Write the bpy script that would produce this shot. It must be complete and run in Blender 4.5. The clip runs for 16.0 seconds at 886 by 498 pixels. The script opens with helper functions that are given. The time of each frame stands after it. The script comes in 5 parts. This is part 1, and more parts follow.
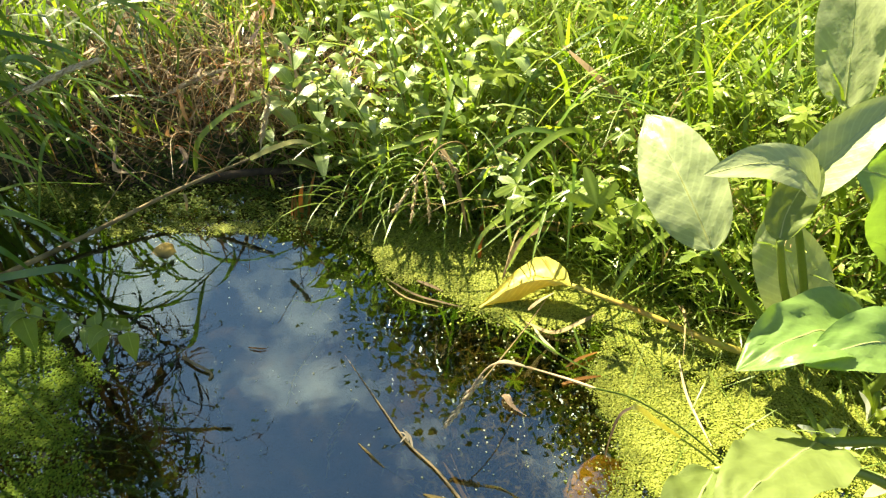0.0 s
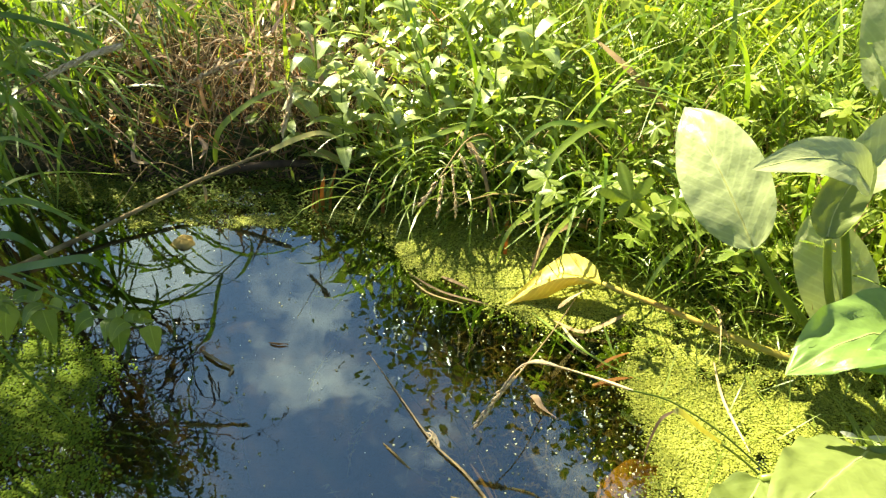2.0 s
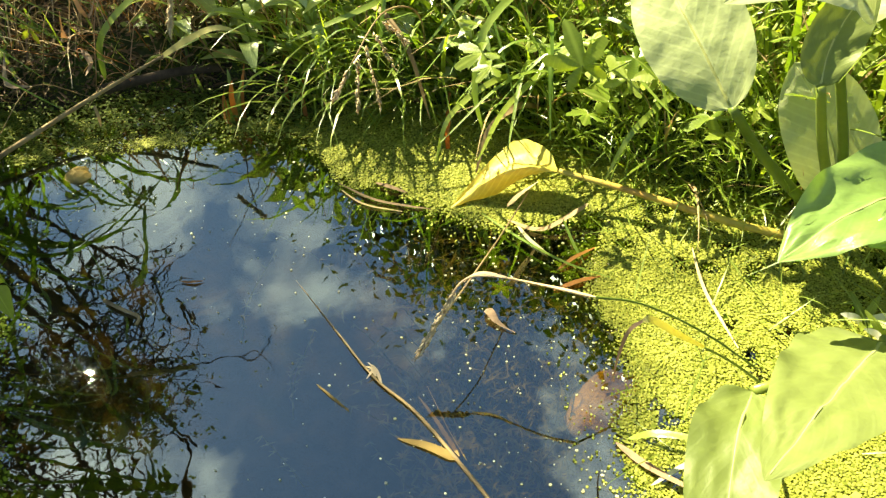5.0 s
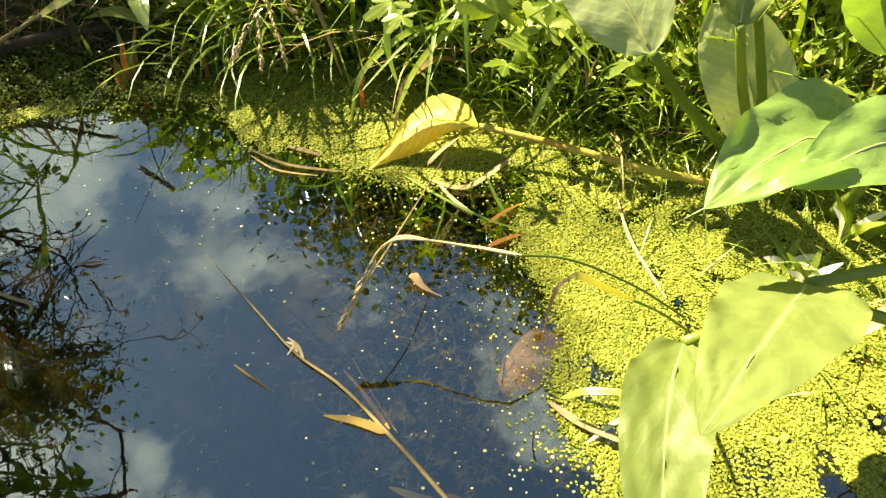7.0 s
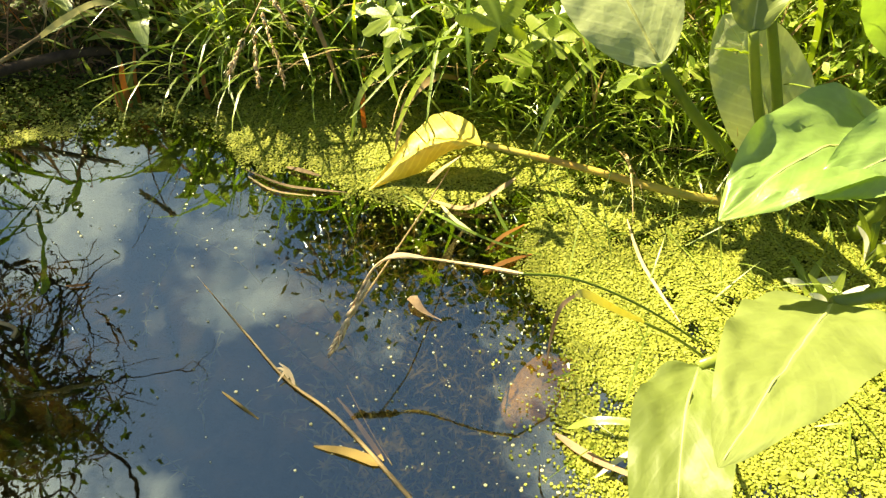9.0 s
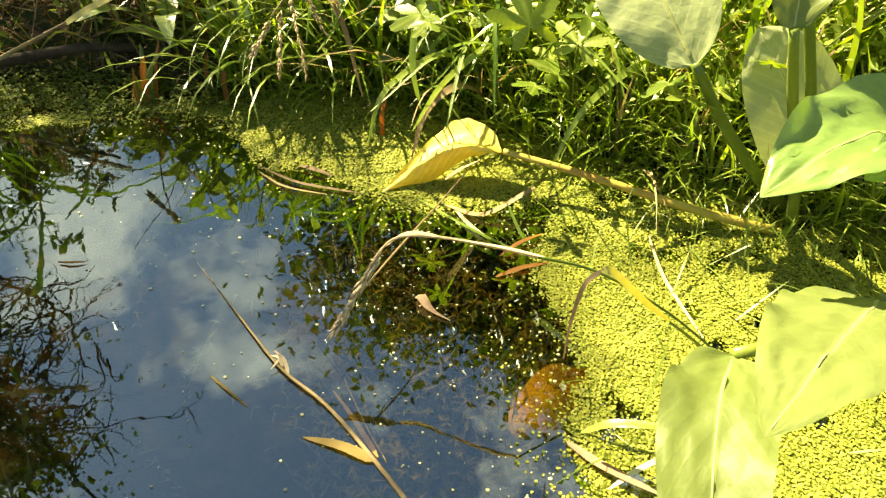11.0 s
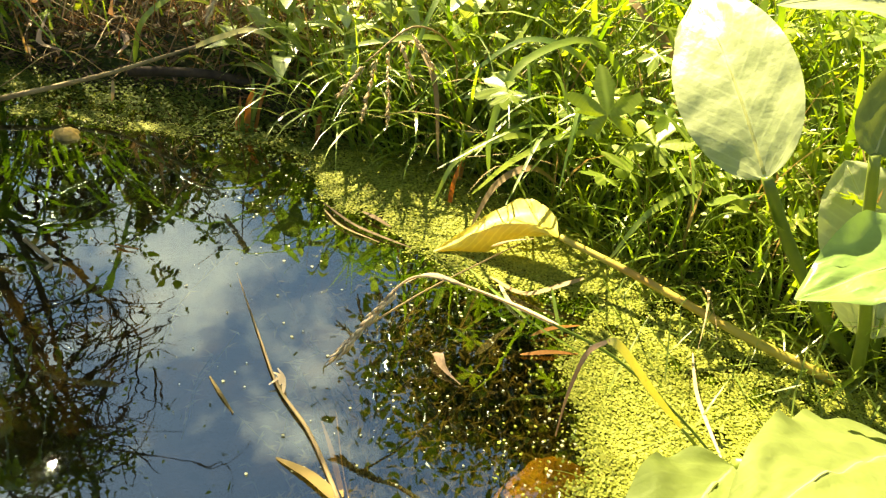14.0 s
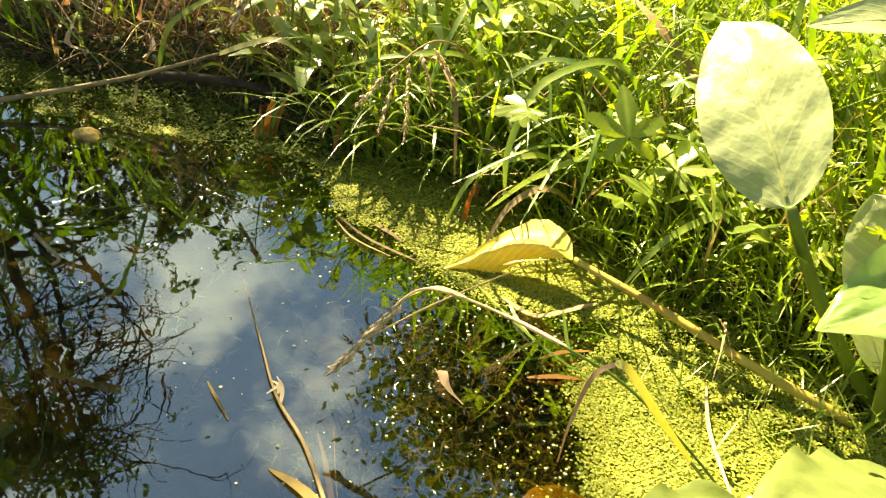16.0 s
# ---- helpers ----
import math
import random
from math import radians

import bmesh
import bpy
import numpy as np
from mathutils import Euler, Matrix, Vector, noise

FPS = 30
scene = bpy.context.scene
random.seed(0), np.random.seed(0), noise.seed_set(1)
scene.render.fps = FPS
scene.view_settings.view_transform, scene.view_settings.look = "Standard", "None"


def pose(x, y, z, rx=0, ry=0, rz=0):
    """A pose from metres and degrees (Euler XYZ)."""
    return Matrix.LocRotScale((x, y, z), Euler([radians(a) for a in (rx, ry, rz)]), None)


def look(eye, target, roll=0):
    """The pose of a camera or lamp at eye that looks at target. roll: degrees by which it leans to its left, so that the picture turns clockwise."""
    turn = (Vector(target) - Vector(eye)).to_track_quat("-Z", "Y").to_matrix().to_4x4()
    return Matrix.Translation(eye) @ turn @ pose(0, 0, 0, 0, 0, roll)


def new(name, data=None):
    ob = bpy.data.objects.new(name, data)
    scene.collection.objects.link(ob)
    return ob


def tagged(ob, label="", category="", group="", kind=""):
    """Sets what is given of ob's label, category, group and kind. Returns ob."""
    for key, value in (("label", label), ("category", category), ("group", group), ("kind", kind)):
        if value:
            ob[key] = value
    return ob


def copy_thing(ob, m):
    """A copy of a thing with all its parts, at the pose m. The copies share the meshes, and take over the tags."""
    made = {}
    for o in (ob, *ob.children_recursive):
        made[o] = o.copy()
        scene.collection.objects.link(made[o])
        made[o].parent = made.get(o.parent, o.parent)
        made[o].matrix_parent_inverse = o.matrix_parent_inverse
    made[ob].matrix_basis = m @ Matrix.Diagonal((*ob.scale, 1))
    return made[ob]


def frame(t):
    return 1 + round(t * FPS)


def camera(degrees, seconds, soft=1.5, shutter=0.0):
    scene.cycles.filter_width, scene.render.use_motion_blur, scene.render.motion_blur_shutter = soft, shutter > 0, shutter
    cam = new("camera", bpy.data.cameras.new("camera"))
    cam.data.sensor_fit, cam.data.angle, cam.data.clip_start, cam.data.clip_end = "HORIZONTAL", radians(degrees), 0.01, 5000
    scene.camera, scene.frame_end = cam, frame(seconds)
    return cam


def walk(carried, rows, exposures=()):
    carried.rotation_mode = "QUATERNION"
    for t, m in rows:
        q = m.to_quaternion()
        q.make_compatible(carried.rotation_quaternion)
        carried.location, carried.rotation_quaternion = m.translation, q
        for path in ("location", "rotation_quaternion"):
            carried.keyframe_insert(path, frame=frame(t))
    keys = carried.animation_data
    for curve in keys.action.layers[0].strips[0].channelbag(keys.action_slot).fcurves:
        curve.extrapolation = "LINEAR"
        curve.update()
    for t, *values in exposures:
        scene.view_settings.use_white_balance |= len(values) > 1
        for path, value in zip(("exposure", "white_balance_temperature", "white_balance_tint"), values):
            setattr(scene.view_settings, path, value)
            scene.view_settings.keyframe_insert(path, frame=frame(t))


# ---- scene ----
cam = camera(64.5, 16.0, soft=1.3)
PATH = [
    (0, (0.14, 0.043, 0.724), (-0.083, 1.585, -0.529), -2.4),
    (0.5, (0.131, 0.045, 0.722), (-0.109, 1.577, -0.54), -2.4),
    (1, (0.123, 0.046, 0.72), (-0.134, 1.571, -0.548), -2.4),
    (1.5, (0.121, 0.051, 0.713), (-0.14, 1.58, -0.549), -2.2),
    (2, (0.113, 0.059, 0.705), (-0.136, 1.594, -0.553), -2.3),
    (2.5, (0.111, 0.089, 0.687), (-0.131, 1.624, -0.573), -4.1),
    (3, (0.119, 0.114, 0.664), (-0.109, 1.604, -0.651), -5.2),
    (3.5, (0.131, 0.127, 0.649), (-0.084, 1.59, -0.697), -7.1),
    (4, (0.136, 0.149, 0.635), (-0.096, 1.588, -0.735), -8.1),
    (4.5, (0.146, 0.161, 0.616), (-0.071, 1.558, -0.799), -8.3),
    (4.7, (0.155, 0.165, 0.613), (-0.059, 1.539, -0.825), -8.3),
    (6.8, (0.163, 0.19, 0.585), (0.14, 1.473, -0.95), -5.0),
    (7, (0.165, 0.194, 0.582), (0.154, 1.459, -0.967), -5.1),
    (7.5, (0.166, 0.206, 0.587), (0.181, 1.395, -1.021), -4.2),
    (8, (0.167, 0.215, 0.583), (0.194, 1.375, -1.046), -4.5),
    (8.5, (0.172, 0.219, 0.564), (0.165, 1.403, -1.048), -6.6),
    (8.7, (0.177, 0.214, 0.557), (0.141, 1.48, -0.991), -7.1),
    (10.8, (0.167, 0.181, 0.483), (0.152, 1.65, -0.874), -2.1),
    (11, (0.163, 0.178, 0.476), (0.123, 1.661, -0.864), -1.7),
    (11.5, (0.17, 0.171, 0.469), (0.052, 1.672, -0.847), -0.1),
    (12, (0.175, 0.167, 0.461), (0.009, 1.688, -0.827), 0.2),
    (12.5, (0.19, 0.165, 0.448), (-0.024, 1.74, -0.766), -1.7),
    (13, (0.208, 0.161, 0.436), (-0.035, 1.772, -0.723), -0.5),
    (13.5, (0.209, 0.159, 0.433), (-0.074, 1.786, -0.695), 3.5),
    (14, (0.214, 0.163, 0.43), (-0.102, 1.808, -0.662), 5.8),
    (14.5, (0.216, 0.166, 0.427), (-0.115, 1.82, -0.648), 7.0),
    (15, (0.217, 0.171, 0.421), (-0.137, 1.838, -0.625), 6.2),
    (15.5, (0.221, 0.174, 0.417), (-0.158, 1.852, -0.603), 7.1),
    (16, (0.22, 0.172, 0.416), (-0.16, 1.838, -0.622), 7.7),
]
walk(cam, [(t, look(eye, target, roll)) for t, eye, target, roll in PATH], [(0, 2.26, 6850, 9), (4, 2.40, 7050, 9), (7, 2.28, 7650, 10), (12, 2.48, 8100, 11), (16, 2.56, 8350, 12)])

# ---- world, sun ----
SUN_AZ, SUN_EL = -50.0, 45.5      # degrees from +y towards +x, and above the horizon
world = bpy.data.worlds.new("world")
scene.world = world
world.use_nodes = True


def build_world():
    nt = world.node_tree
    nt.nodes.clear()
    N, L = nt.nodes.new, nt.links.new
    sky = N("ShaderNodeTexSky")
    sky.sky_type, sky.sun_disc = "NISHITA", False
    sky.air_density, sky.dust_density, sky.ozone_density = 1.0, 0.05, 1.2
    sky.sun_elevation, sky.sun_rotation = radians(SUN_EL), radians(SUN_AZ)
    co = N("ShaderNodeTexCoord")
    mp = N("ShaderNodeMapping")
    mp.inputs["Scale"].default_value = (1.0, 1.0, 1.5)
    mp.inputs["Location"].default_value = CLOUD_SHIFT
    L(co.outputs["Generated"], mp.inputs["Vector"])
    n1 = N("ShaderNodeTexNoise")
    n1.inputs["Scale"].default_value, n1.inputs["Detail"].default_value, n1.inputs["Roughness"].default_value = 3.6, 7, 0.6
    L(mp.outputs["Vector"], n1.inputs["Vector"])
    rp = N("ShaderNodeValToRGB")
    rp.color_ramp.elements[0].position, rp.color_ramp.elements[1].position = 0.55, 0.71
    side = N("ShaderNodeVectorMath")
    side.operation = "DOT_PRODUCT"
    side.inputs[1].default_value = (-0.60, 0.38, 0.70)
    L(co.outputs["Generated"], side.inputs[0])
    near = N("ShaderNodeMapRange")
    near.interpolation_type = "SMOOTHSTEP"
    near.inputs["From Min"].default_value, near.inputs["From Max"].default_value = 0.86, 1.0
    near.inputs["To Max"].default_value = 0.12
    L(side.outputs["Value"], near.inputs["Value"])
    bank = N("ShaderNodeMath")
    L(n1.outputs["Fac"], bank.inputs[0])
    L(near.outputs["Result"], bank.inputs[1])
    L(bank.outputs[0], rp.inputs["Fac"])
    mx = N("ShaderNodeMix")
    mx.data_type = "RGBA"
    mx.inputs["B"].default_value = (10.0, 10.2, 10.4, 1)
    L(rp.outputs["Color"], mx.inputs["Factor"])
    L(sky.outputs["Color"], mx.inputs["A"])
    bg = N("ShaderNodeBackground")
    bg.inputs["Strength"].default_value = SKY
    L(mx.outputs["Result"], bg.inputs["Color"])
    L(bg.outputs["Background"], N("ShaderNodeOutputWorld").inputs["Surface"])


SKY, CLOUD_SHIFT = 0.040, (0.35, 0.2, 0.0)
build_world()
sun = new("sun", bpy.data.lights.new("sun", "SUN"))
sun.data.energy, sun.data.angle, sun.data.color = 5.0, radians(0.55), (1.0, 0.91, 0.66)
_a, _e = radians(SUN_AZ), radians(SUN_EL)
SUN_DIR = Vector((math.sin(_a) * math.cos(_e), math.cos(_a) * math.cos(_e), math.sin(_e)))
sun.matrix_world = look(SUN_DIR * 20, (0, 0, 0))

# ---- materials ----


def nodes(name):
    m = bpy.data.materials.new(name)
    m.use_nodes = True
    nt = m.node_tree
    nt.nodes.clear()
    return m, nt, nt.nodes.new, nt.links.new


def put(node, **values):
    for k, v in values.items():
        node.inputs[k.replace("_", " ")].default_value = v
    return node


def mixrgb(N, L, fac, a, b, mode="MIX"):
    mx = N("ShaderNodeMix")
    mx.data_type, mx.blend_type = "RGBA", mode
    for sock, v in (("Factor", fac), ("A", a), ("B", b)):
        if isinstance(v, (int, float)):
            mx.inputs[sock].default_value = v
        elif isinstance(v, tuple):
            mx.inputs[sock].default_value = (*v[:3], 1)
        else:
            L(v, mx.inputs[sock])
    return mx.outputs["Result"]


def noise_out(N, L, scale, detail=4, coord="Object", rough=0.55):
    co = N("ShaderNodeTexCoord")
    n = put(N("ShaderNodeTexNoise"), Scale=scale, Detail=detail, Roughness=rough)
    L(co.outputs[coord], n.inputs["Vector"])
    return n.outputs["Fac"]


def ramp(N, L, src, lo, hi):
    r = N("ShaderNodeMapRange")
    r.clamp = True
    put(r, From_Min=lo, From_Max=hi)
    L(src, r.inputs["Value"])
    return r.outputs["Result"]


def leaf_material(name, dark, light, through_light, gloss=0.45, veins=0.0, blotch=None, blotch_at=0.62, glow=(1.25, 1.15, 0.55), spec=0.5, puckers=0.0):
    """Thin leaf tissue: a waxy upper layer, and light that comes through from behind."""
    m, nt, N, L = nodes(name)
    geo, info = N("ShaderNodeNewGeometry"), N("ShaderNodeObjectInfo")
    add = N("ShaderNodeMath")
    add.operation = "ADD"
    L(geo.outputs["Random Per Island"], add.inputs[0])
    L(info.outputs["Random"], add.inputs[1])
    fr = N("ShaderNodeMath")
    fr.operation = "FRACT"
    L(add.outputs[0], fr.inputs[0])
    col = mixrgb(N, L, fr.outputs[0], dark, light)
    patch = noise_out(N, L, 22.0, 5)
    col = mixrgb(N, L, ramp(N, L, patch, 0.35, 0.75), col, mixrgb(N, L, 0.55, col, light))
    fine = noise_out(N, L, 160.0, 3)
    col = mixrgb(N, L, 0.35, col, mixrgb(N, L, fine, (0.5, 0.5, 0.5), (1.25, 1.25, 1.1)), "MULTIPLY")
    height = fine
    if veins:
        uv = N("ShaderNodeUVMap")
        sep = N("ShaderNodeSeparateXYZ")
        L(uv.outputs["UV"], sep.inputs[0])
        off = N("ShaderNodeMath")                      # distance from the midrib
        off.operation = "SUBTRACT"
        off.inputs[1].default_value = 0.5
        L(sep.outputs["X"], off.inputs[0])
        ab = N("ShaderNodeMath")
        ab.operation = "ABSOLUTE"
        L(off.outputs[0], ab.inputs[0])
        mul = N("ShaderNodeMath")
        mul.operation, mul.inputs[1].default_value = "MULTIPLY", -0.55
        L(ab.outputs[0], mul.inputs[0])
        sm = N("ShaderNodeMath")
        L(sep.outputs["Y"], sm.inputs[0])
        L(mul.outputs[0], sm.inputs[1])
        cmb = N("ShaderNodeCombineXYZ")
        L(sm.outputs[0], cmb.inputs["X"])
        wv = put(N("ShaderNodeTexWave"), Scale=4.2, Distortion=1.4, Detail=3.0, Detail_Scale=2.0)
        L(cmb.outputs[0], wv.inputs["Vector"])
        line = ramp(N, L, wv.outputs["Fac"], 0.78, 1.0)
        rib = ramp(N, L, ab.outputs[0], 0.035, 0.006)
        both = N("ShaderNodeMath")
        both.operation = "MAXIMUM"
        L(line, both.inputs[0])
        L(rib, both.inputs[1])
        vf = N("ShaderNodeMath")
        vf.operation, vf.inputs[1].default_value = "MULTIPLY", veins
        L(line, vf.inputs[0])
        rf = N("ShaderNodeMath")
        rf.operation, rf.inputs[1].default_value = "MULTIPLY", 0.45
        L(rib, rf.inputs[0])
        vm = N("ShaderNodeMath")
        vm.operation = "MAXIMUM"
        L(vf.outputs[0], vm.inputs[0])
        L(rf.outputs[0], vm.inputs[1])
        col = mixrgb(N, L, vm.outputs[0], col, tuple(min(1, c * 1.5 + 0.05) for c in light))
        hs = N("ShaderNodeMath")
        hs.operation, hs.inputs[1].default_value = "MULTIPLY_ADD", 0.12
        L(both.outputs[0], hs.inputs[0])
        L(fine, hs.inputs[2])
        height = hs.outputs[0]
        if puckers:
            pk = noise_out(N, L, 55.0, 2)
            pm = N("ShaderNodeMath")
            pm.operation = "MULTIPLY_ADD"
            pm.inputs[1].default_value = puckers
            L(pk, pm.inputs[0])
            L(height, pm.inputs[2])
            height = pm.outputs[0]
    if blotch:
        spot = noise_out(N, L, 34.0, 6, rough=0.7)
        col = mixrgb(N, L, ramp(N, L, spot, blotch_at, blotch_at + 0.12), col, blotch)
    bump = put(N("ShaderNodeBump"), Strength=0.35, Distance=0.0012)
    L(height, bump.inputs["Height"])
    p = put(N("ShaderNodeBsdfPrincipled"), Roughness=gloss)
    p.inputs["Specular IOR Level"].default_value = spec
    L(col, p.inputs["Base Color"])
    L(bump.outputs["Normal"], p.inputs["Normal"])
    tr = N("ShaderNodeBsdfTranslucent")
    L(mixrgb(N, L, 1.0, col, glow, "MULTIPLY"), tr.inputs["Color"])
    ms = N("ShaderNodeMixShader")
    ms.inputs[0].default_value = through_light
    L(p.outputs[0], ms.inputs[1])
    L(tr.outputs[0], ms.inputs[2])
    L(ms.outputs[0], N("ShaderNodeOutputMaterial").inputs["Surface"])
    return m


def solid_material(name, a, b, rough=0.8, scale=30.0, bump=0.5, dist=0.002, stretch=None, spec=0.3, third=None):
    """Opaque matter with two scales of mottling and a relief."""
    m, nt, N, L = nodes(name)
    co = N("ShaderNodeTexCoord")
    mp = N("ShaderNodeMapping")
    mp.inputs["Scale"].default_value = stretch or (1, 1, 1)
    L(co.outputs["Object"], mp.inputs["Vector"])
    n1 = put(N("ShaderNodeTexNoise"), Scale=scale, Detail=6, Roughness=0.65)
    n2 = put(N("ShaderNodeTexNoise"), Scale=scale * 7, Detail=4, Roughness=0.6)
    for n in (n1, n2):
        L(mp.outputs["Vector"], n.inputs["Vector"])
    info = N("ShaderNodeObjectInfo")
    col = mixrgb(N, L, ramp(N, L, n1.outputs["Fac"], 0.32, 0.68), a, b)
    if third:
        n3 = put(N("ShaderNodeTexNoise"), Scale=scale * 0.4, Detail=4)
        L(mp.outputs["Vector"], n3.inputs["Vector"])
        col = mixrgb(N, L, ramp(N, L, n3.outputs["Fac"], 0.52, 0.66), col, third)
    col = mixrgb(N, L, 0.5, col, mixrgb(N, L, n2.outputs["Fac"], (0.45, 0.45, 0.45), (1.5, 1.5, 1.5)), "MULTIPLY")
    col = mixrgb(N, L, 0.35, col, mixrgb(N, L, info.outputs["Random"], (0.7, 0.7, 0.7), (1.3, 1.3, 1.3)), "MULTIPLY")
    bp = put(N("ShaderNodeBump"), Strength=bump, Distance=dist)
    L(mixrgb(N, L, 0.4, n1.outputs["Fac"], n2.outputs["Fac"]), bp.inputs["Height"])
    p = put(N("ShaderNodeBsdfPrincipled"), Roughness=rough)
    p.inputs["Specular IOR Level"].default_value = spec
    L(col, p.inputs["Base Color"])
    L(bp.outputs["Normal"], p.inputs["Normal"])
    L(p.outputs[0], N("ShaderNodeOutputMaterial").inputs["Surface"])
    return m


def water_material():
    m, nt, N, L = nodes("pond_water")
    co = N("ShaderNodeTexCoord")
    n = put(N("ShaderNodeTexNoise"), Scale=9.0, Detail=3, Roughness=0.5)
    n.inputs["Distortion"].default_value = 0.4
    L(co.outputs["Object"], n.inputs["Vector"])
    bp = put(N("ShaderNodeBump"), Strength=0.12, Distance=0.004)
    L(n.outputs["Fac"], bp.inputs["Height"])
    gl = put(N("ShaderNodeBsdfGlossy"), Roughness=0.012)
    gl.inputs["Color"].default_value = (0.79, 1, 0.95, 1)
    L(bp.outputs["Normal"], gl.inputs["Normal"])
    tr = N("ShaderNodeBsdfTransparent")
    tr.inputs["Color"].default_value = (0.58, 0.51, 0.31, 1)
    face = put(N("ShaderNodeLayerWeight"), Blend=0.5)
    L(bp.outputs["Normal"], face.inputs["Normal"])
    p5 = N("ShaderNodeMath")
    p5.operation, p5.inputs[1].default_value = "POWER", 5.0
    L(face.outputs["Facing"], p5.inputs[0])
    fr = N("ShaderNodeMath")                        # gloss grows towards grazing view
    fr.operation = "MULTIPLY_ADD"
    fr.inputs[1].default_value, fr.inputs[2].default_value = 1.0 - WATER_GLOSS, WATER_GLOSS
    L(p5.outputs[0], fr.inputs[0])
    ms = N("ShaderNodeMixShader")
    L(fr.outputs[0], ms.inputs[0])
    L(tr.outputs[0], ms.inputs[1])
    L(gl.outputs[0], ms.inputs[2])
    L(ms.outputs[0], N("ShaderNodeOutputMaterial").inputs["Surface"])
    return m


WATER_GLOSS = 0.215
M_WATER = water_material()
M_SOIL = solid_material("bank_soil", (0.022, 0.020, 0.009), (0.050, 0.044, 0.02), 0.95, 14, 0.8, 0.01, third=(0.04, 0.085, 0.012))
# brown silt; its dark tone also stands in for light lost in depth
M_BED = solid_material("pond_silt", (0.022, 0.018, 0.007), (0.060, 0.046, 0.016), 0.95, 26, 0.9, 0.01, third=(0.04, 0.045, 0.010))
M_WEED = leaf_material("duckweed", (0.09, 0.140, 0.010), (0.40, 0.43, 0.075), 0.25, 0.62, glow=(1.1, 1.1, 0.4), spec=0.22)
M_GRASS = leaf_material("grass_blade", (0.07, 0.165, 0.016), (0.34, 0.43, 0.07), 0.42, 0.36, glow=(1.25, 1.35, 0.42), spec=0.8)
M_REED = leaf_material("reed_blade", (0.05, 0.13, 0.013), (0.21, 0.31, 0.045), 0.42, 0.36, glow=(1.25, 1.3, 0.42), spec=0.7)
M_STRAW = leaf_material("dry_straw", (0.20, 0.13, 0.05), (0.48, 0.36, 0.17), 0.25, 0.7, glow=(1.1, 0.9, 0.6))
M_HERB = leaf_material("herb_leaf", (0.13, 0.24, 0.045), (0.36, 0.44, 0.17), 0.30, 0.30, veins=0.2, glow=(1.4, 1.3, 0.4), spec=1.0)
M_CUP = leaf_material("lobed_leaf", (0.09, 0.18, 0.018), (0.29, 0.37, 0.06), 0.45, 0.40, veins=0.08, glow=(1.5, 1.4, 0.4))
M_BIG = leaf_material("broad_leaf", (0.145, 0.20, 0.050), (0.185, 0.235, 0.070), 0.34, 0.50, veins=0.04, glow=(1.2, 1.15, 0.48), spec=0.4, puckers=0.15)
M_BROAD = leaf_material("deep_green_broad_leaf", (0.13, 0.25, 0.050), (0.22, 0.34, 0.10), 0.40, 0.38, veins=0.05, glow=(1.25, 1.25, 0.40), spec=0.7, puckers=0.9)
M_PALE = leaf_material("waxy_pale_leaf", (0.30, 0.37, 0.16), (0.39, 0.45, 0.22), 0.26, 0.45, veins=0.15, glow=(1.15, 1.15, 0.6), spec=0.6, puckers=3.0)
M_RIB = leaf_material("leaf_rib", (0.38, 0.44, 0.14), (0.48, 0.52, 0.22), 0.3, 0.5)
M_REEDLEAF = leaf_material("torn_reed_leaf", (0.26, 0.17, 0.04), (0.46, 0.34, 0.09), 0.25, 0.7, blotch=(0.20, 0.10, 0.02), blotch_at=0.62, glow=(1.1, 0.9, 0.4))
M_STALK = leaf_material("green_stalk", (0.10, 0.17, 0.022), (0.22, 0.29, 0.05), 0.25, 0.38, glow=(1.4, 1.3, 0.4))
M_YELLOW = leaf_material("withered_yellow_leaf", (0.56, 0.46, 0.012), (0.78, 0.68, 0.12), 0.34, 0.5, veins=0.3, blotch=(0.32, 0.2, 0.03), blotch_at=0.66, glow=(1.1, 0.85, 0.15))
M_YSTALK = solid_material("withered_stalk", (0.42, 0.37, 0.06), (0.50, 0.37, 0.08), 0.5, 12, 0.4, 0.001, stretch=(1, 1, 1), third=(0.44, 0.22, 0.05))
M_RUST = leaf_material("rusty_blade", (0.24, 0.085, 0.014), (0.48, 0.22, 0.045), 0.35, 0.6, glow=(1.3, 0.8, 0.3))
M_DEAD = leaf_material("dead_leaf", (0.32, 0.20, 0.11), (0.50, 0.38, 0.25), 0.3, 0.7, glow=(1.1, 0.8, 0.5))
M_SEED = leaf_material("seed_head", (0.62, 0.46, 0.24), (0.82, 0.70, 0.46), 0.25, 0.8, glow=(1.1, 0.9, 0.6))
M_LITTER = leaf_material("leaf_litter", (0.045, 0.030, 0.014), (0.22, 0.15, 0.08), 0.2, 0.8)
M_TWIG = solid_material("twig_bark", (0.025, 0.019, 0.012), (0.075, 0.056, 0.036), 0.9, 40, 0.6, 0.001)
M_STICK = solid_material("wet_stick", (0.18, 0.13, 0.055), (0.40, 0.31, 0.15), 0.75, 30, 0.6, 0.0015, third=(0.05, 0.04, 0.02))
M_STONE = solid_material("ochre_stone", (0.42, 0.27, 0.05), (0.56, 0.40, 0.11), 0.6, 40, 0.6, 0.002, third=(0.10, 0.08, 0.03))
M_ROCK = solid_material("brown_rock", (0.22, 0.125, 0.012), (0.50, 0.31, 0.04), 0.7, 45, 1.0, 0.006, third=(0.07, 0.065, 0.012))
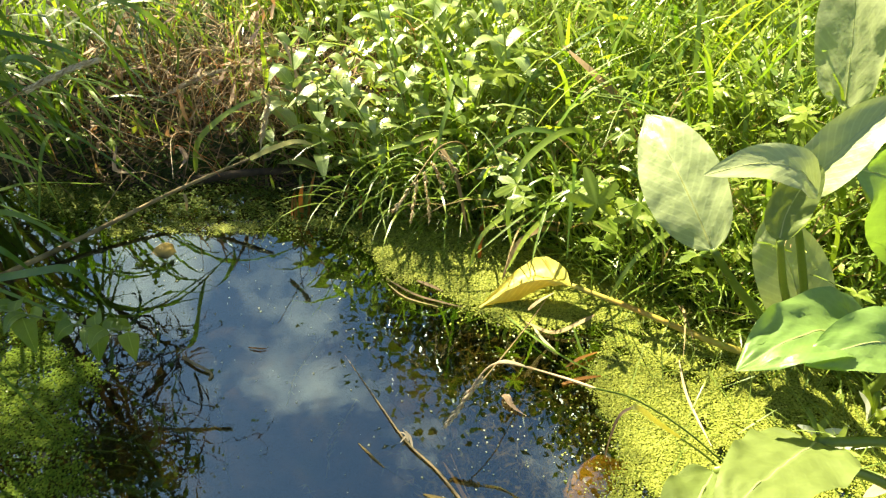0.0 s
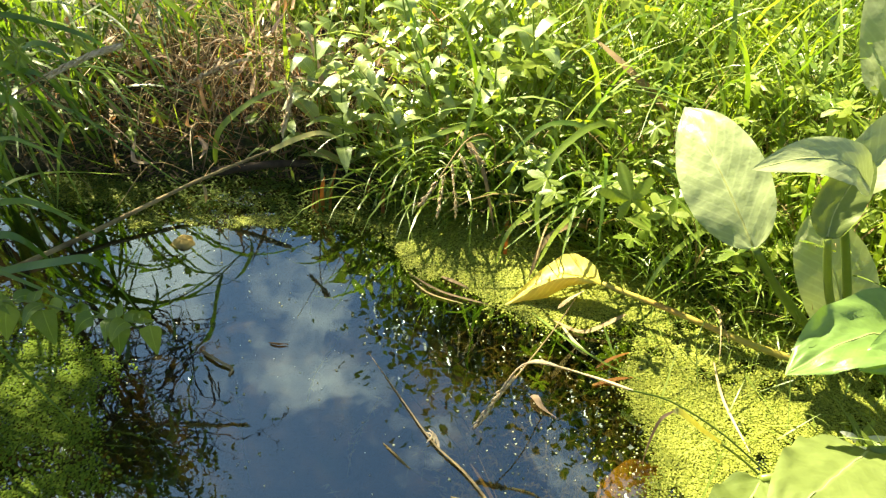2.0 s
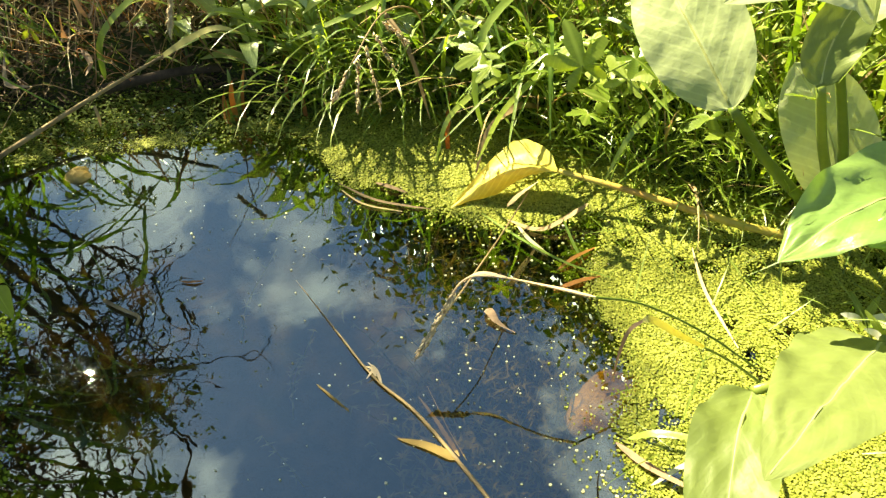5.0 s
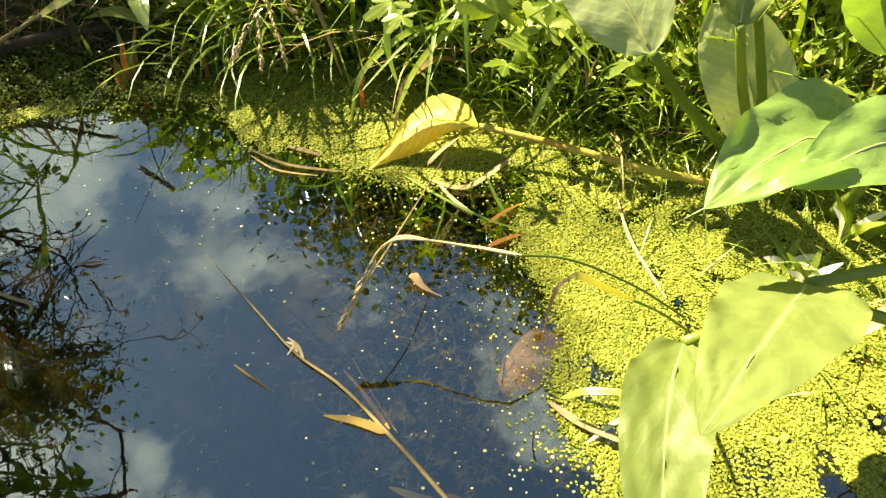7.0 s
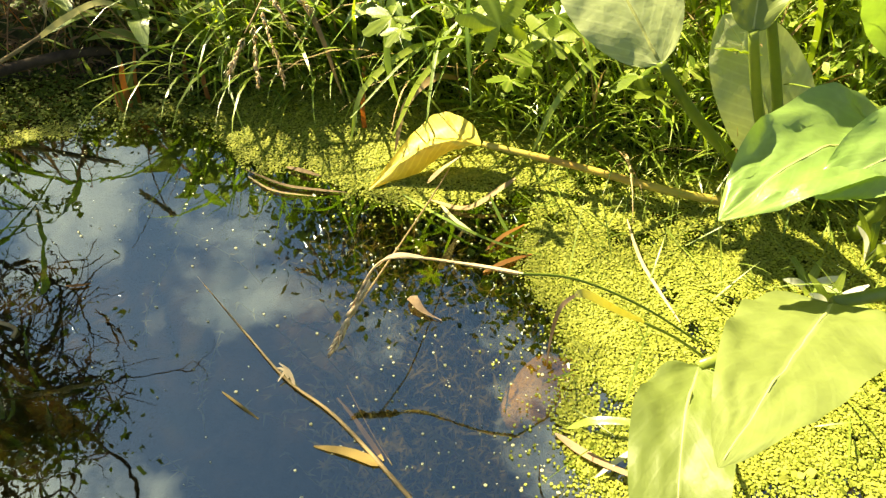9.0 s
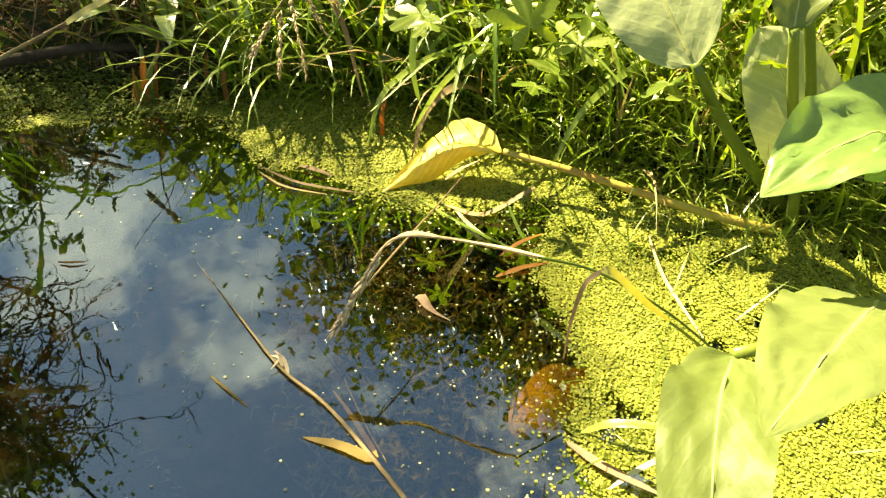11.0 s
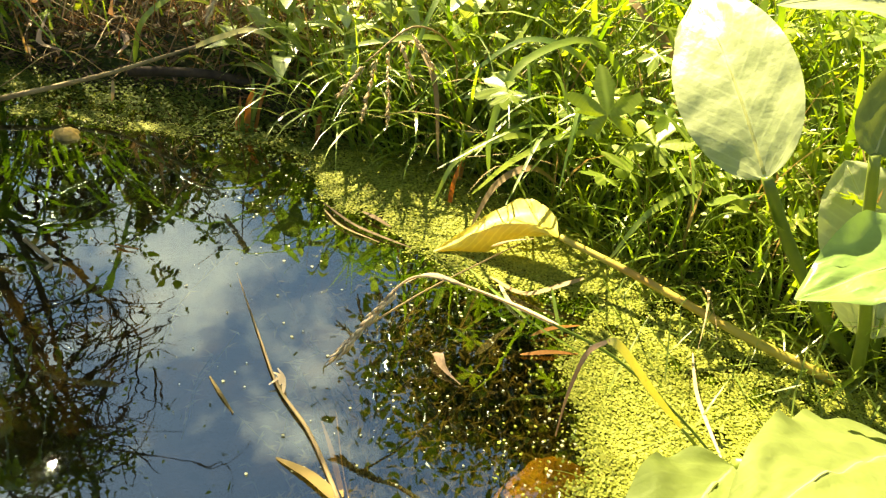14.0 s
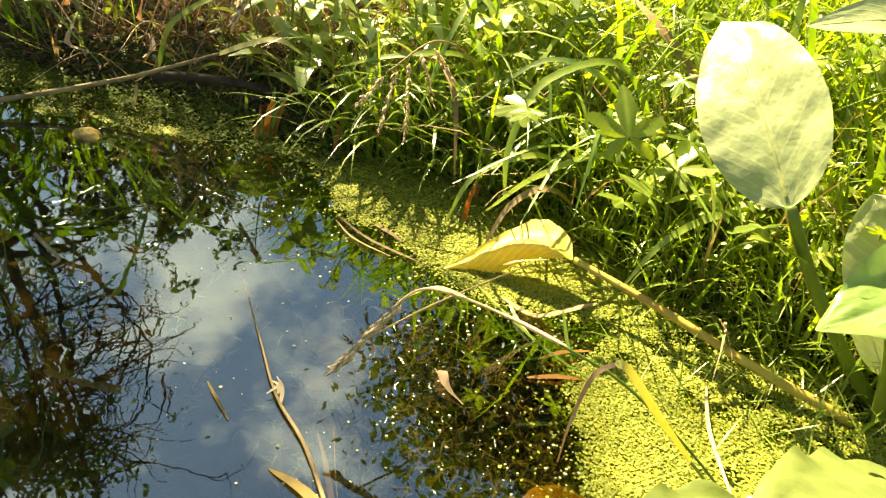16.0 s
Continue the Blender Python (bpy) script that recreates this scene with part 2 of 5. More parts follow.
M_GREY = solid_material("grey_stone", (0.20, 0.155, 0.09), (0.36, 0.29, 0.20), 0.85, 20, 0.6, 0.004)
M_HOOK = leaf_material("yellowing_blade", (0.42, 0.42, 0.11), (0.58, 0.55, 0.21), 0.4, 0.5, blotch=(0.42, 0.20, 0.04), blotch_at=0.60, glow=(1.2, 1.1, 0.3))
M_TREELEAF = leaf_material("tree_leaf", (0.030, 0.06, 0.010), (0.075, 0.115, 0.018), 0.25, 0.45, glow=(1.5, 1.4, 0.4))
M_SPECK = leaf_material("floating_speck", (0.42, 0.42, 0.18), (0.66, 0.64, 0.40), 0.2, 0.6, glow=(1, 1, 1))
M_PETAL = leaf_material("white_petal", (0.70, 0.72, 0.60), (0.85, 0.85, 0.78), 0.35, 0.6, glow=(1, 1, 0.9))
M_FLOAT = leaf_material("floating_weed", (0.07, 0.14, 0.008), (0.20, 0.28, 0.02), 0.3, 0.7, glow=(1.3, 1.3, 0.4), spec=0.15)
M_SUNK = leaf_material("sunken_weed", (0.06, 0.065, 0.010), (0.17, 0.15, 0.025), 0.2, 0.7)
M_MOSS = leaf_material("water_cress", (0.045, 0.08, 0.010), (0.13, 0.18, 0.03), 0.35, 0.7, glow=(1.3, 1.2, 0.4), spec=0.2)

# ---- mesh helpers ----


def mesh_object(name, verts, faces, material, parent=None, label="", uvs=None, smooth=True):
    me = bpy.data.meshes.new(name)
    me.from_pydata([tuple(v) for v in verts], [], faces)
    if uvs is not None:
        layer = me.uv_layers.new(name="UVMap")
        idx = np.empty(len(me.loops), dtype=np.int32)
        me.loops.foreach_get("vertex_index", idx)
        layer.data.foreach_set("uv", np.asarray(uvs, dtype=np.float32)[idx].ravel())
    if smooth:
        me.polygons.foreach_set("use_smooth", np.ones(len(me.polygons), dtype=bool))
    me.materials.append(material)
    me.update()
    ob = new(name, me)
    if parent is not None:
        ob.parent = parent
        ob.matrix_parent_inverse = Matrix.Translation(parent.location).inverted()
    if label:
        ob["label"] = label
    return ob


def root(name, place, label, category, group="", kind=""):
    ob = new(name)
    ob.empty_display_size = 0.02
    ob.location = place
    return tagged(ob, label, category, group, kind)


def bezier(points, n):
    """n + 1 points along a smooth curve through the points given."""
    p = [Vector(q) for q in points]
    if len(p) == 2:
        return [p[0].lerp(p[1], k / n) for k in range(n + 1)]
    out, segs = [], len(p) - 1
    for k in range(n + 1):
        s = min(k / n * segs, segs - 1e-9)
        i, f = int(s), s - int(s)
        a = p[i - 1] if i else 2 * p[0] - p[1]
        b, c = p[i], p[i + 1]
        d = p[i + 2] if i + 2 < len(p) else 2 * p[-1] - p[-2]
        out.append(0.5 * ((2 * b) + (c - a) * f + (2 * a - 5 * b + 4 * c - d) * f * f + (3 * b - a - 3 * c + d) * f ** 3))
    return out


def tube_data(line, radii, sides=7):
    """A tapering round rod along a line."""
    verts, faces = [], []
    n = len(line)
    ref = Vector((0.31, 0.17, 0.93))
    for k, c in enumerate(line):
        t = (line[min(k + 1, n - 1)] - line[max(k - 1, 0)]).normalized()
        a = t.cross(ref).normalized()
        b = t.cross(a)
        r = radii[0] + (radii[1] - radii[0]) * k / (n - 1) if len(radii) == 2 else radii[k]
        for s in range(sides):
            w = 2 * math.pi * s / sides
            verts.append(c + r * (math.cos(w) * a + math.sin(w) * b))
    for k in range(n - 1):
        for s in range(sides):
            q = (s + 1) % sides
            faces.append((k * sides + s, k * sides + q, (k + 1) * sides + q, (k + 1) * sides + s))
    faces.append(tuple(range(sides))[::-1])
    faces.append(tuple((n - 1) * sides + s for s in range(sides)))
    return verts, faces


def tube(name, points, radii, material, parent=None, label="", sides=7, n=12):
    v, f = tube_data(bezier(points, n), radii, sides)
    return mesh_object(name, v, f, material, parent, label)


def sheet_data(line, widths, normal, fold=0.15, wave=0.0, nv=8, twist=0.0, seed=0.0, roll=0.0):
    """A leaf blade along a line: widths per point, halves lifted by fold, edges rippled by wave."""
    verts, faces, uvs = [], [], []
    n = len(line)
    for k, c in enumerate(line):
        t = (line[min(k + 1, n - 1)] - line[max(k - 1, 0)]).normalized()
        nn = (normal - normal.dot(t) * t).normalized()
        if twist:
            nn = Matrix.Rotation(twist * k / (n - 1), 3, t) @ nn
        s = t.cross(nn).normalized()
        for j in range(nv + 1):
            u = 2 * j / nv - 1
            w = widths[k] * u
            lift = fold * (math.sqrt(w * w + 2.5e-5) - 0.005) + roll * w * abs(u)
            if wave:
                lift += wave * abs(u) ** 1.5 * noise.noise(Vector((seed + 5.1 * k / n, 1.7 * u + seed, 0.3))) * min(1, widths[k] * 40)
                lift += 0.35 * wave * noise.noise(Vector((seed + 13 * k / n, 6 * u, 7.3 + seed))) * min(1, widths[k] * 40)
            verts.append(c + s * w + nn * lift)
            uvs.append((j / nv, k / (n - 1)))
    for k in range(n - 1):
        for j in range(nv):
            a = k * (nv + 1) + j
            faces.append((a, a + 1, a + nv + 2, a + nv + 1))
    return verts, faces, uvs


def ovate(n, half, a=0.62, b=0.72):
    """Half widths of an egg-shaped leaf from its foot to its tip."""
    peak = (a / (a + b)) ** a * (b / (a + b)) ** b
    return [max(half * ((k / n) ** a * (1 - k / n) ** b) / peak, 0.0006) for k in range(n + 1)]


def broad_leaf(parent, points, half, normal, material, label, fold=0.18, wave=0.010, a=0.55, b=0.75, twist=0.0, seed=0.0, nv=12, n=30, rib=0.0015, roll=0.0):
    line = bezier(points, n)
    nrm = Vector(normal).normalized()
    v, f, uv = sheet_data(line, ovate(n, half, a, b), nrm, fold, wave, nv, twist, seed, roll)
    blade = mesh_object("leaf_blade", v, f, material, parent, label, uv)
    mid = [v[k * (nv + 1) + nv // 2] - nrm * rib * (0.75 - 0.6 * k / n) for k in range(1, n)]
    rv, rf = tube_data(mid, (rib, 0.0005), 5)
    r = mesh_object("midrib", rv, rf, M_RIB, None, "pale raised midrib")
    r.parent = blade
    return blade


def blades_object(name, roots, label, category, material, spec, kind="stuff", seed=1):
    """Very many grass blades in one mesh. roots: rows of x, y, z, length, width, heading, lean, droop."""
    seg = spec
    r = np.asarray(roots, dtype=float)
    m = len(r)
    s = np.linspace(0, 1, seg + 1)
    head = np.stack([np.cos(r[:, 5]), np.sin(r[:, 5])], -1)
    ln, lean, droop = r[:, 3], r[:, 6], r[:, 7]
    ang = lean[:, None] + droop[:, None] * s[None, :] ** 1.6            # angle from upright along the blade
    step = ln[:, None] / seg
    dx, dz = np.sin(ang) * step, np.cos(ang) * step
    px = np.concatenate([np.zeros((m, 1)), np.cumsum(dx[:, :-1], 1)], 1)
    pz = np.concatenate([np.zeros((m, 1)), np.cumsum(dz[:, :-1], 1)], 1)
    cx = r[:, 0:1] + px * head[:, 0:1]
    cy = r[:, 1:2] + px * head[:, 1:2]
    cz = r[:, 2:3] + pz
    w = r[:, 4:5] * 0.5 * np.clip(1.15 - s[None, :] ** 1.8 * 1.13, 0.02, 1) * np.clip(0.55 + 1.5 * s[None, :], 0, 1)
    tw = np.random.RandomState(seed).uniform(-0.9, 0.9, (m, 1)) * s[None, :]
    sx, sy = -head[:, 1:2] * np.cos(tw), head[:, 0:1] * np.cos(tw)
    sz = np.sin(tw) * 0.8
    left = np.stack([cx - sx * w, cy - sy * w, cz - sz * w], -1)
    right = np.stack([cx + sx * w, cy + sy * w, cz + sz * w], -1)
    verts = np.stack([left, right], 2).reshape(-1, 3)
    base = (np.arange(m) * 2 * (seg + 1))[:, None] + 2 * np.arange(seg)[None, :]
    quads = np.stack([base, base + 1, base + 3, base + 2], -1).reshape(-1, 4)
    me = bpy.data.meshes.new(name)
    me.vertices.add(len(verts))
    me.vertices.foreach_set("co", verts.ravel())
    me.loops.add(quads.size)
    me.loops.foreach_set("vertex_index", quads.ravel().astype(np.int32))
    me.polygons.add(len(quads))
    me.polygons.foreach_set("loop_start", (np.arange(len(quads)) * 4).astype(np.int32))
    me.polygons.foreach_set("use_smooth", np.ones(len(quads), dtype=bool))
    me.materials.append(material)
    me.update(calc_edges=True)
    return tagged(new(name, me), label, category, "", kind)


# ---- the ground: one sheet with the pond's hollow ----
SHORE = [(-1.15, 1.02), (-0.82, 1.08), (-0.66, 1.05), (-0.57, 1.04), (-0.49, 1.08), (-0.39, 1.09), (-0.31, 1.07), (-0.24, 1.04),
         (-0.12, 1.02), (0.02, 1.01), (0.12, 0.975), (0.20, 0.935), (0.28, 0.87), (0.36, 0.835), (0.44, 0.79), (0.53, 0.745),
         (0.63, 0.70), (0.74, 0.60), (0.84, 0.38), (0.84, 0.10), (0.62, -0.25), (-0.30, -0.35), (-0.90, -0.1), (-1.25, 0.45)]


def shore_distance(x, y):
    """Metres to the waterline: plus on land, minus on the pond."""
    x, y = np.asarray(x, float), np.asarray(y, float)
    best = np.full(x.shape, 1e9)
    inside = np.zeros(x.shape, bool)
    for (ax, ay), (bx, by) in zip(SHORE, SHORE[1:] + SHORE[:1]):
        ex, ey = bx - ax, by - ay
        f = np.clip(((x - ax) * ex + (y - ay) * ey) / (ex * ex + ey * ey), 0, 1)
        best = np.minimum(best, np.hypot(x - ax - f * ex, y - ay - f * ey))
        cross = ((ay > y) != (by > y)) & (x < (bx - ax) * (y - ay) / (by - ay + 1e-12) + ax)
        inside ^= cross
    return np.where(inside, -best, best)


def ripple(x, y, scale):
    return (np.sin(x * scale + 1.3) * np.cos(y * scale * 1.17 - 0.4) + 0.6 * np.sin(x * scale * 2.3 + y * scale * 1.9) + 0.4 * np.cos(y * scale * 4.1 - x * scale * 3.3)) / 2


def ground_height(x, y):
    d = shore_distance(x, y)
    up = np.clip(d / 0.07, 0, 1)
    land = -0.004 + 0.045 * up * up * (3 - 2 * up) + 0.11 * np.clip(d, 0, 2.5) + 0.012 * ripple(x, y, 14) * up
    land = land + 0.25 * np.clip(d - 2.5, 0, 30) * 0.05
    dn = np.clip(-d / 0.22, 0, 1)
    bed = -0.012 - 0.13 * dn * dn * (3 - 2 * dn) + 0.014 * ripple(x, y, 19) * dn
    return np.where(d > 0, land, bed)


def build_ground():
    n = 230
    u = np.linspace(-1, 1, n)
    k = 7.2
    gx = 80 * np.sinh(k * u) / math.sinh(k)
    gy = gx + 0.75
    X, Y = np.meshgrid(gx, gy, indexing="ij")
    Z = ground_height(X, Y)
    verts = np.stack([X, Y, Z], -1).reshape(-1, 3)
    idx = np.arange(n * n).reshape(n, n)
    faces = np.stack([idx[:-1, :-1], idx[1:, :-1], idx[1:, 1:], idx[:-1, 1:]], -1).reshape(-1, 4)
    ob = mesh_object("ground", verts.tolist(), faces.tolist(), M_SOIL)
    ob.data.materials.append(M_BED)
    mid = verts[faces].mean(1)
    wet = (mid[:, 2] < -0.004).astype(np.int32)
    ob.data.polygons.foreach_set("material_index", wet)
    return tagged(ob, "dark earthy pond bank sloping into brown silt", "ground", "", "structure")


ground = build_ground()


def build_water():
    n = 40
    verts, faces = [], []
    for i in range(n + 1):
        for j in range(n + 1):
            verts.append((-1.35 + 2.25 * i / n, -0.45 + 1.62 * j / n, 0.0))
    for i in range(n):
        for j in range(n):
            a = i * (n + 1) + j
            faces.append((a, a + n + 1, a + n + 2, a + 1))
    return tagged(mesh_object("water", verts, faces, M_WATER), "still dark pond water mirroring sky and branches", "water", "", "structure")


water = build_water()


def gz(x, y):
    return float(ground_height(np.array([x]), np.array([y]))[0])


# ---- duckweed ----
def smooth_noise(x, y, scale, seed):
    return np.array([noise.noise(Vector((a * scale + seed, b * scale - seed, seed * 0.37))) for a, b in zip(x, y)])


def duckweed(name, box, cover, spacing, size, label, seed, material=None):
    """A floating layer of round fronds, each a small domed disc; cover(x, y) gives how closed the layer is."""
    rs = np.random.RandomState(seed)
    nx, ny = int((box[2] - box[0]) / spacing), int((box[3] - box[1]) / (spacing * 0.87))
    gx, gy = np.meshgrid(np.arange(nx), np.arange(ny), indexing="ij")
    x = (box[0] + (gx + 0.5 * (gy % 2)) * spacing).ravel() + rs.normal(0, spacing * 0.25, nx * ny)
    y = (box[1] + gy * spacing * 0.87).ravel() + rs.normal(0, spacing * 0.25, nx * ny)
    near = shore_distance(x, y) < 0.012
    x, y = x[near], y[near]
    keep = rs.uniform(0, 1, len(x)) < cover(x, y)
    x, y = x[keep], y[keep]
    m = len(x)
    r = size * 0.5 * rs.uniform(0.75, 1.3, m)
    z = rs.uniform(0.0008, 0.0032, m)
    ph = rs.uniform(0, 6.28, m)
    tilt = rs.normal(0, 0.30, (m, 2))
    ring = 5
    vs = [np.stack([x, y, z + r * 0.16], -1)]
    for k in range(ring):
        a = ph + 2 * math.pi * k / ring
        stretch = 1 + 0.22 * np.cos(a - ph)
        ox, oy = r * stretch * np.cos(a), r * stretch * np.sin(a)
        vs.append(np.stack([x + ox, y + oy, z + ox * tilt[:, 0] + oy * tilt[:, 1]], -1))
    verts = np.stack(vs, 1).reshape(-1, 3)
    b = np.arange(m) * (ring + 1)
    tris = np.stack([np.stack([b, b + 1 + k, b + 1 + (k + 1) % ring], -1) for k in range(ring)], 1).reshape(-1, 3)
    me = bpy.data.meshes.new(name)
    me.vertices.add(len(verts))
    me.vertices.foreach_set("co", verts.ravel())
    me.loops.add(tris.size)
    me.loops.foreach_set("vertex_index", tris.ravel().astype(np.int32))
    me.polygons.add(len(tris))
    me.polygons.foreach_set("loop_start", (np.arange(len(tris)) * 3).astype(np.int32))
    me.polygons.foreach_set("use_smooth", np.ones(len(tris), dtype=bool))
    me.materials.append(material or M_WEED)
    me.update(calc_edges=True)
    return tagged(new(name, me), label, "duckweed", "", "stuff")


def step(v, lo, hi):
    return np.clip((v - lo) / (hi - lo), 0, 1)


def cover_right(x, y):
    edge = np.interp(y, [-0.3, 0.2, 0.36, 0.40, 0.47, 0.50, 0.525, 0.55, 0.60, 0.66, 0.71, 0.735, 0.765, 0.785, 0.805, 0.84],
                     [0.40, 0.26, 0.25, 0.28, 0.262, 0.250, 0.258, 0.262, 0.262, 0.252, 0.260, 0.270, 0.272, 0.262, 0.19, 0.09])
    e = x - edge + 0.012 * smooth_noise(x, y, 45, 3.0) + 0.018 * smooth_noise(x, y, 14, 5.0)
    holes = step(smooth_noise(x, y, 40, 9.0) + 0.5 * smooth_noise(x, y, 11, 2.0), 0.30, 0.5)
    # thinned towards near right: gaps between fronds, and holes imitating plant shadows
    loose = step(0.56 - y, 0.0, 0.12) * 0.18 + step(0.47 - y, 0.0, 0.06) * step(x, 0.30, 0.40) * 0.45
    return step(e, -0.012, 0.008) * (1 - 0.85 * holes - loose * step(smooth_noise(x, y, 22, 4.0), -0.2, 0.3)) * 0.93 + 0.05 * step(e, -0.07, 0.0)


def cover_far(x, y):
    edge = np.interp(x, [-0.62, -0.45, -0.38, -0.30, -0.20, -0.13, -0.095, -0.08, -0.04, 0.0, 0.02, 0.06, 0.09, 0.14, 0.18, 0.24, 0.262, 0.3],
                     [0.97, 0.94, 0.945, 0.96, 0.965, 0.955, 0.905, 0.872, 0.852, 0.853, 0.838, 0.797, 0.788, 0.770, 0.767, 0.778, 0.797, 0.74])
    e = y - edge + 0.010 * smooth_noise(x, y, 50, 1.0) + 0.012 * smooth_noise(x, y, 16, 6.0)
    back = step(-x, 0.10, 0.16)                      # only clots and a broken rim towards the shaded corner
    clots = step(smooth_noise(x, y, 30, 8.0) + 0.6 * smooth_noise(x, y, 70, 2.5), 0.34, 0.50)
    rim = step(e, -0.006, 0.004) * step(0.028 - e, -0.01, 0.008) * step(smooth_noise(x, y, 14, 4.4), -0.35, 0.05)
    closed = step(e, -0.012, 0.006) * 0.94
    return closed * (1 - back) + back * np.maximum(np.maximum(0.9 * rim, 0.85 * clots * step(e, 0.0, 0.01)), 0.02 * step(e, 0, 0.01)) + (0.07 - 0.055 * back) * step(e, -0.06, 0)


def cover_left(x, y):
    edge = np.interp(y, [0.2, 0.44, 0.47, 0.52, 0.57, 0.63, 0.68, 0.74, 0.8], [-0.33, -0.35, -0.36, -0.395, -0.43, -0.43, -0.53, -0.66, -0.8])
    e = edge - x + 0.02 * smooth_noise(x, y, 30, 11.0)
    return step(e, -0.015, 0.02) * step(y, 0.08, 0.3) * step(x, -1.05, -0.8) * (0.85 - 0.5 * step(smooth_noise(x, y, 18, 12.0), 0.0, 0.3)) + 0.08 * step(e, -0.06, 0)


def cover_back(x, y):
    e = 0.11 - np.hypot((x + 0.70), (y - 1.03) * 2.4) + 0.03 * smooth_noise(x, y, 20, 13.0)
    f = 0.035 - np.hypot(x + 0.545, (y - 0.94) * 1.8) + 0.01 * smooth_noise(x, y, 60, 14.0)
    return np.maximum(step(e, -0.02, 0.02) * 0.85, step(f, -0.006, 0.006) * 0.97)


duckweed("duckweed_mat", (0.05, 0.12, 0.76, 0.90), cover_right, 0.0016, 0.0024, "bright yellow-green duckweed covering sunlit water", 21)
duckweed("duckweed_strip", (-0.62, 0.74, 0.30, 1.05), cover_far, 0.0018, 0.0026, "green duckweed floating along the shaded bank", 22)
duckweed("floating_weed", (-1.10, 0.05, -0.25, 0.80), cover_left, 0.0026, 0.0034, "green small-leaved weed floating in shade", 23, M_FLOAT)
duckweed("duckweed_pool", (-0.86, 0.88, -0.48, 1.10), cover_back, 0.0026, 0.0034, "pale duckweed patch in dappled shade", 24)


def cover_large(x, y):
    return step(smooth_noise(x, y, 16, 15.0), -0.05, 0.25) * step(0.54 - y, 0.0, 0.08) * step(x, 0.27, 0.33) * 0.7 + 0.02


duckweed("large_fronds", (0.26, 0.28, 0.62, 0.66), cover_large, 0.0085, 0.0062, "larger round yellow-green fronds among the duckweed", 25)


def specks():
    rs = np.random.RandomState(31)
    x, y = rs.uniform(-0.6, 0.32, 4200), rs.uniform(0.28, 0.98, 4200)
    keep = (rs.uniform(0, 1, 4200) < 0.15 + 0.50 * step(x, 0.02, 0.2) + 0.25 * step(y, 0.75, 0.9)) & (shore_distance(x, y) < -0.01)
    verts, faces = [], []
    for a, b in zip(x[keep], y[keep]):
        r = rs.choice([0.0006, 0.0008, 0.0011, 0.0015], p=[0.3, 0.35, 0.23, 0.12])
        k = len(verts)
        p = rs.uniform(0, 6.28)
        verts.append((a, b, 0.0014 + 0.2 * r))
        for q in range(5):
            verts.append((a + r * math.cos(p + q * 1.257) * 1.2, b + r * math.sin(p + q * 1.257), 0.0012))
        faces += [(k, k + 1 + q, k + 1 + (q + 1) % 5) for q in range(5)]
    return tagged(mesh_object("floating_debris", verts, faces, M_SPECK), "pale specks and seeds floating on the water", "debris", "", "stuff")


specks()

# ---- grass on the bank ----


def bank_points(count, box, lo, hi, seed, thin=None):
    rs = np.random.RandomState(seed)
    x, y = rs.uniform(box[0], box[2], count), rs.uniform(box[1], box[3], count)
    d = shore_distance(x, y)
    keep = (d > lo) & (d < hi)
    if thin is not None:
        keep &= rs.uniform(0, 1, count) < thin(x, y)
    x, y = x[keep], y[keep]
    return x, y, ground_height(x, y), d[keep], rs


def green_amount(x, y):
    """Few green blades in the brown tangle on the shaded bank."""
    tangle = step(0.38 - np.hypot((x + 0.50) * 0.9, (y - 1.26) * 1.1), -0.06, 0.06)
    herbs = step(0.22 - np.hypot((x + 0.13) * 0.8, y - 1.16), -0.05, 0.05)
    left = step(-x, 0.50, 0.66)
    return np.clip(1 - 0.95 * tangle - 0.3 * herbs - 0.86 * left, 0.02, 1)


def undergrowth():
    """Small leaves of low herbs between the blades, past counting."""
    x, y, z, d, rs = bank_points(62000, (-0.9, 0.60, 1.4, 2.5), 0.0, 1.5, 46, lambda u, w: 0.10 + 0.15 * step(u, -0.45, -0.25) + 0.75 * step(u, -0.2, 0.3))
    verts, faces, uvs = [], [], []
    for a, b, c in zip(x, y, z):
        h = c + 0.008 + 0.16 * rs.uniform() ** 1.7
        w, ln = rs.uniform(0, 6.28), rs.uniform(0.006, 0.017)
        up = rs.normal(0.1, 0.45)
        dx, dy, dz = math.cos(w) * math.cos(up), math.sin(w) * math.cos(up), math.sin(up)
        r = rs.normal(0, 0.5)
        sx, sy, sz = -math.sin(w) * math.cos(r), math.cos(w) * math.cos(r), math.sin(r)
        hw = ln * rs.uniform(0.2, 0.38)
        k = len(verts)
        for f, g, drop in ((0.0, 0.0, 0.0), (0.35, 1.0, 0.02), (0.7, 0.7, 0.0), (1.0, 0.0, -0.1), (0.35, -1.0, 0.02), (0.7, -0.7, 0.0)):
            verts.append((a + dx * ln * f + sx * hw * g, b + dy * ln * f + sy * hw * g, h + dz * ln * f + sz * hw * g + drop * ln))
            uvs.append((0.5 + 0.5 * g, f))
        faces += [(k, k + 1, k + 2, k + 3), (k, k + 3, k + 5, k + 4)]
    ob = mesh_object("undergrowth", verts, faces, M_CUP, None, "", uvs, smooth=False)
    return tagged(ob, "small leaves of low herbs between grass blades", "herbs", "", "stuff")


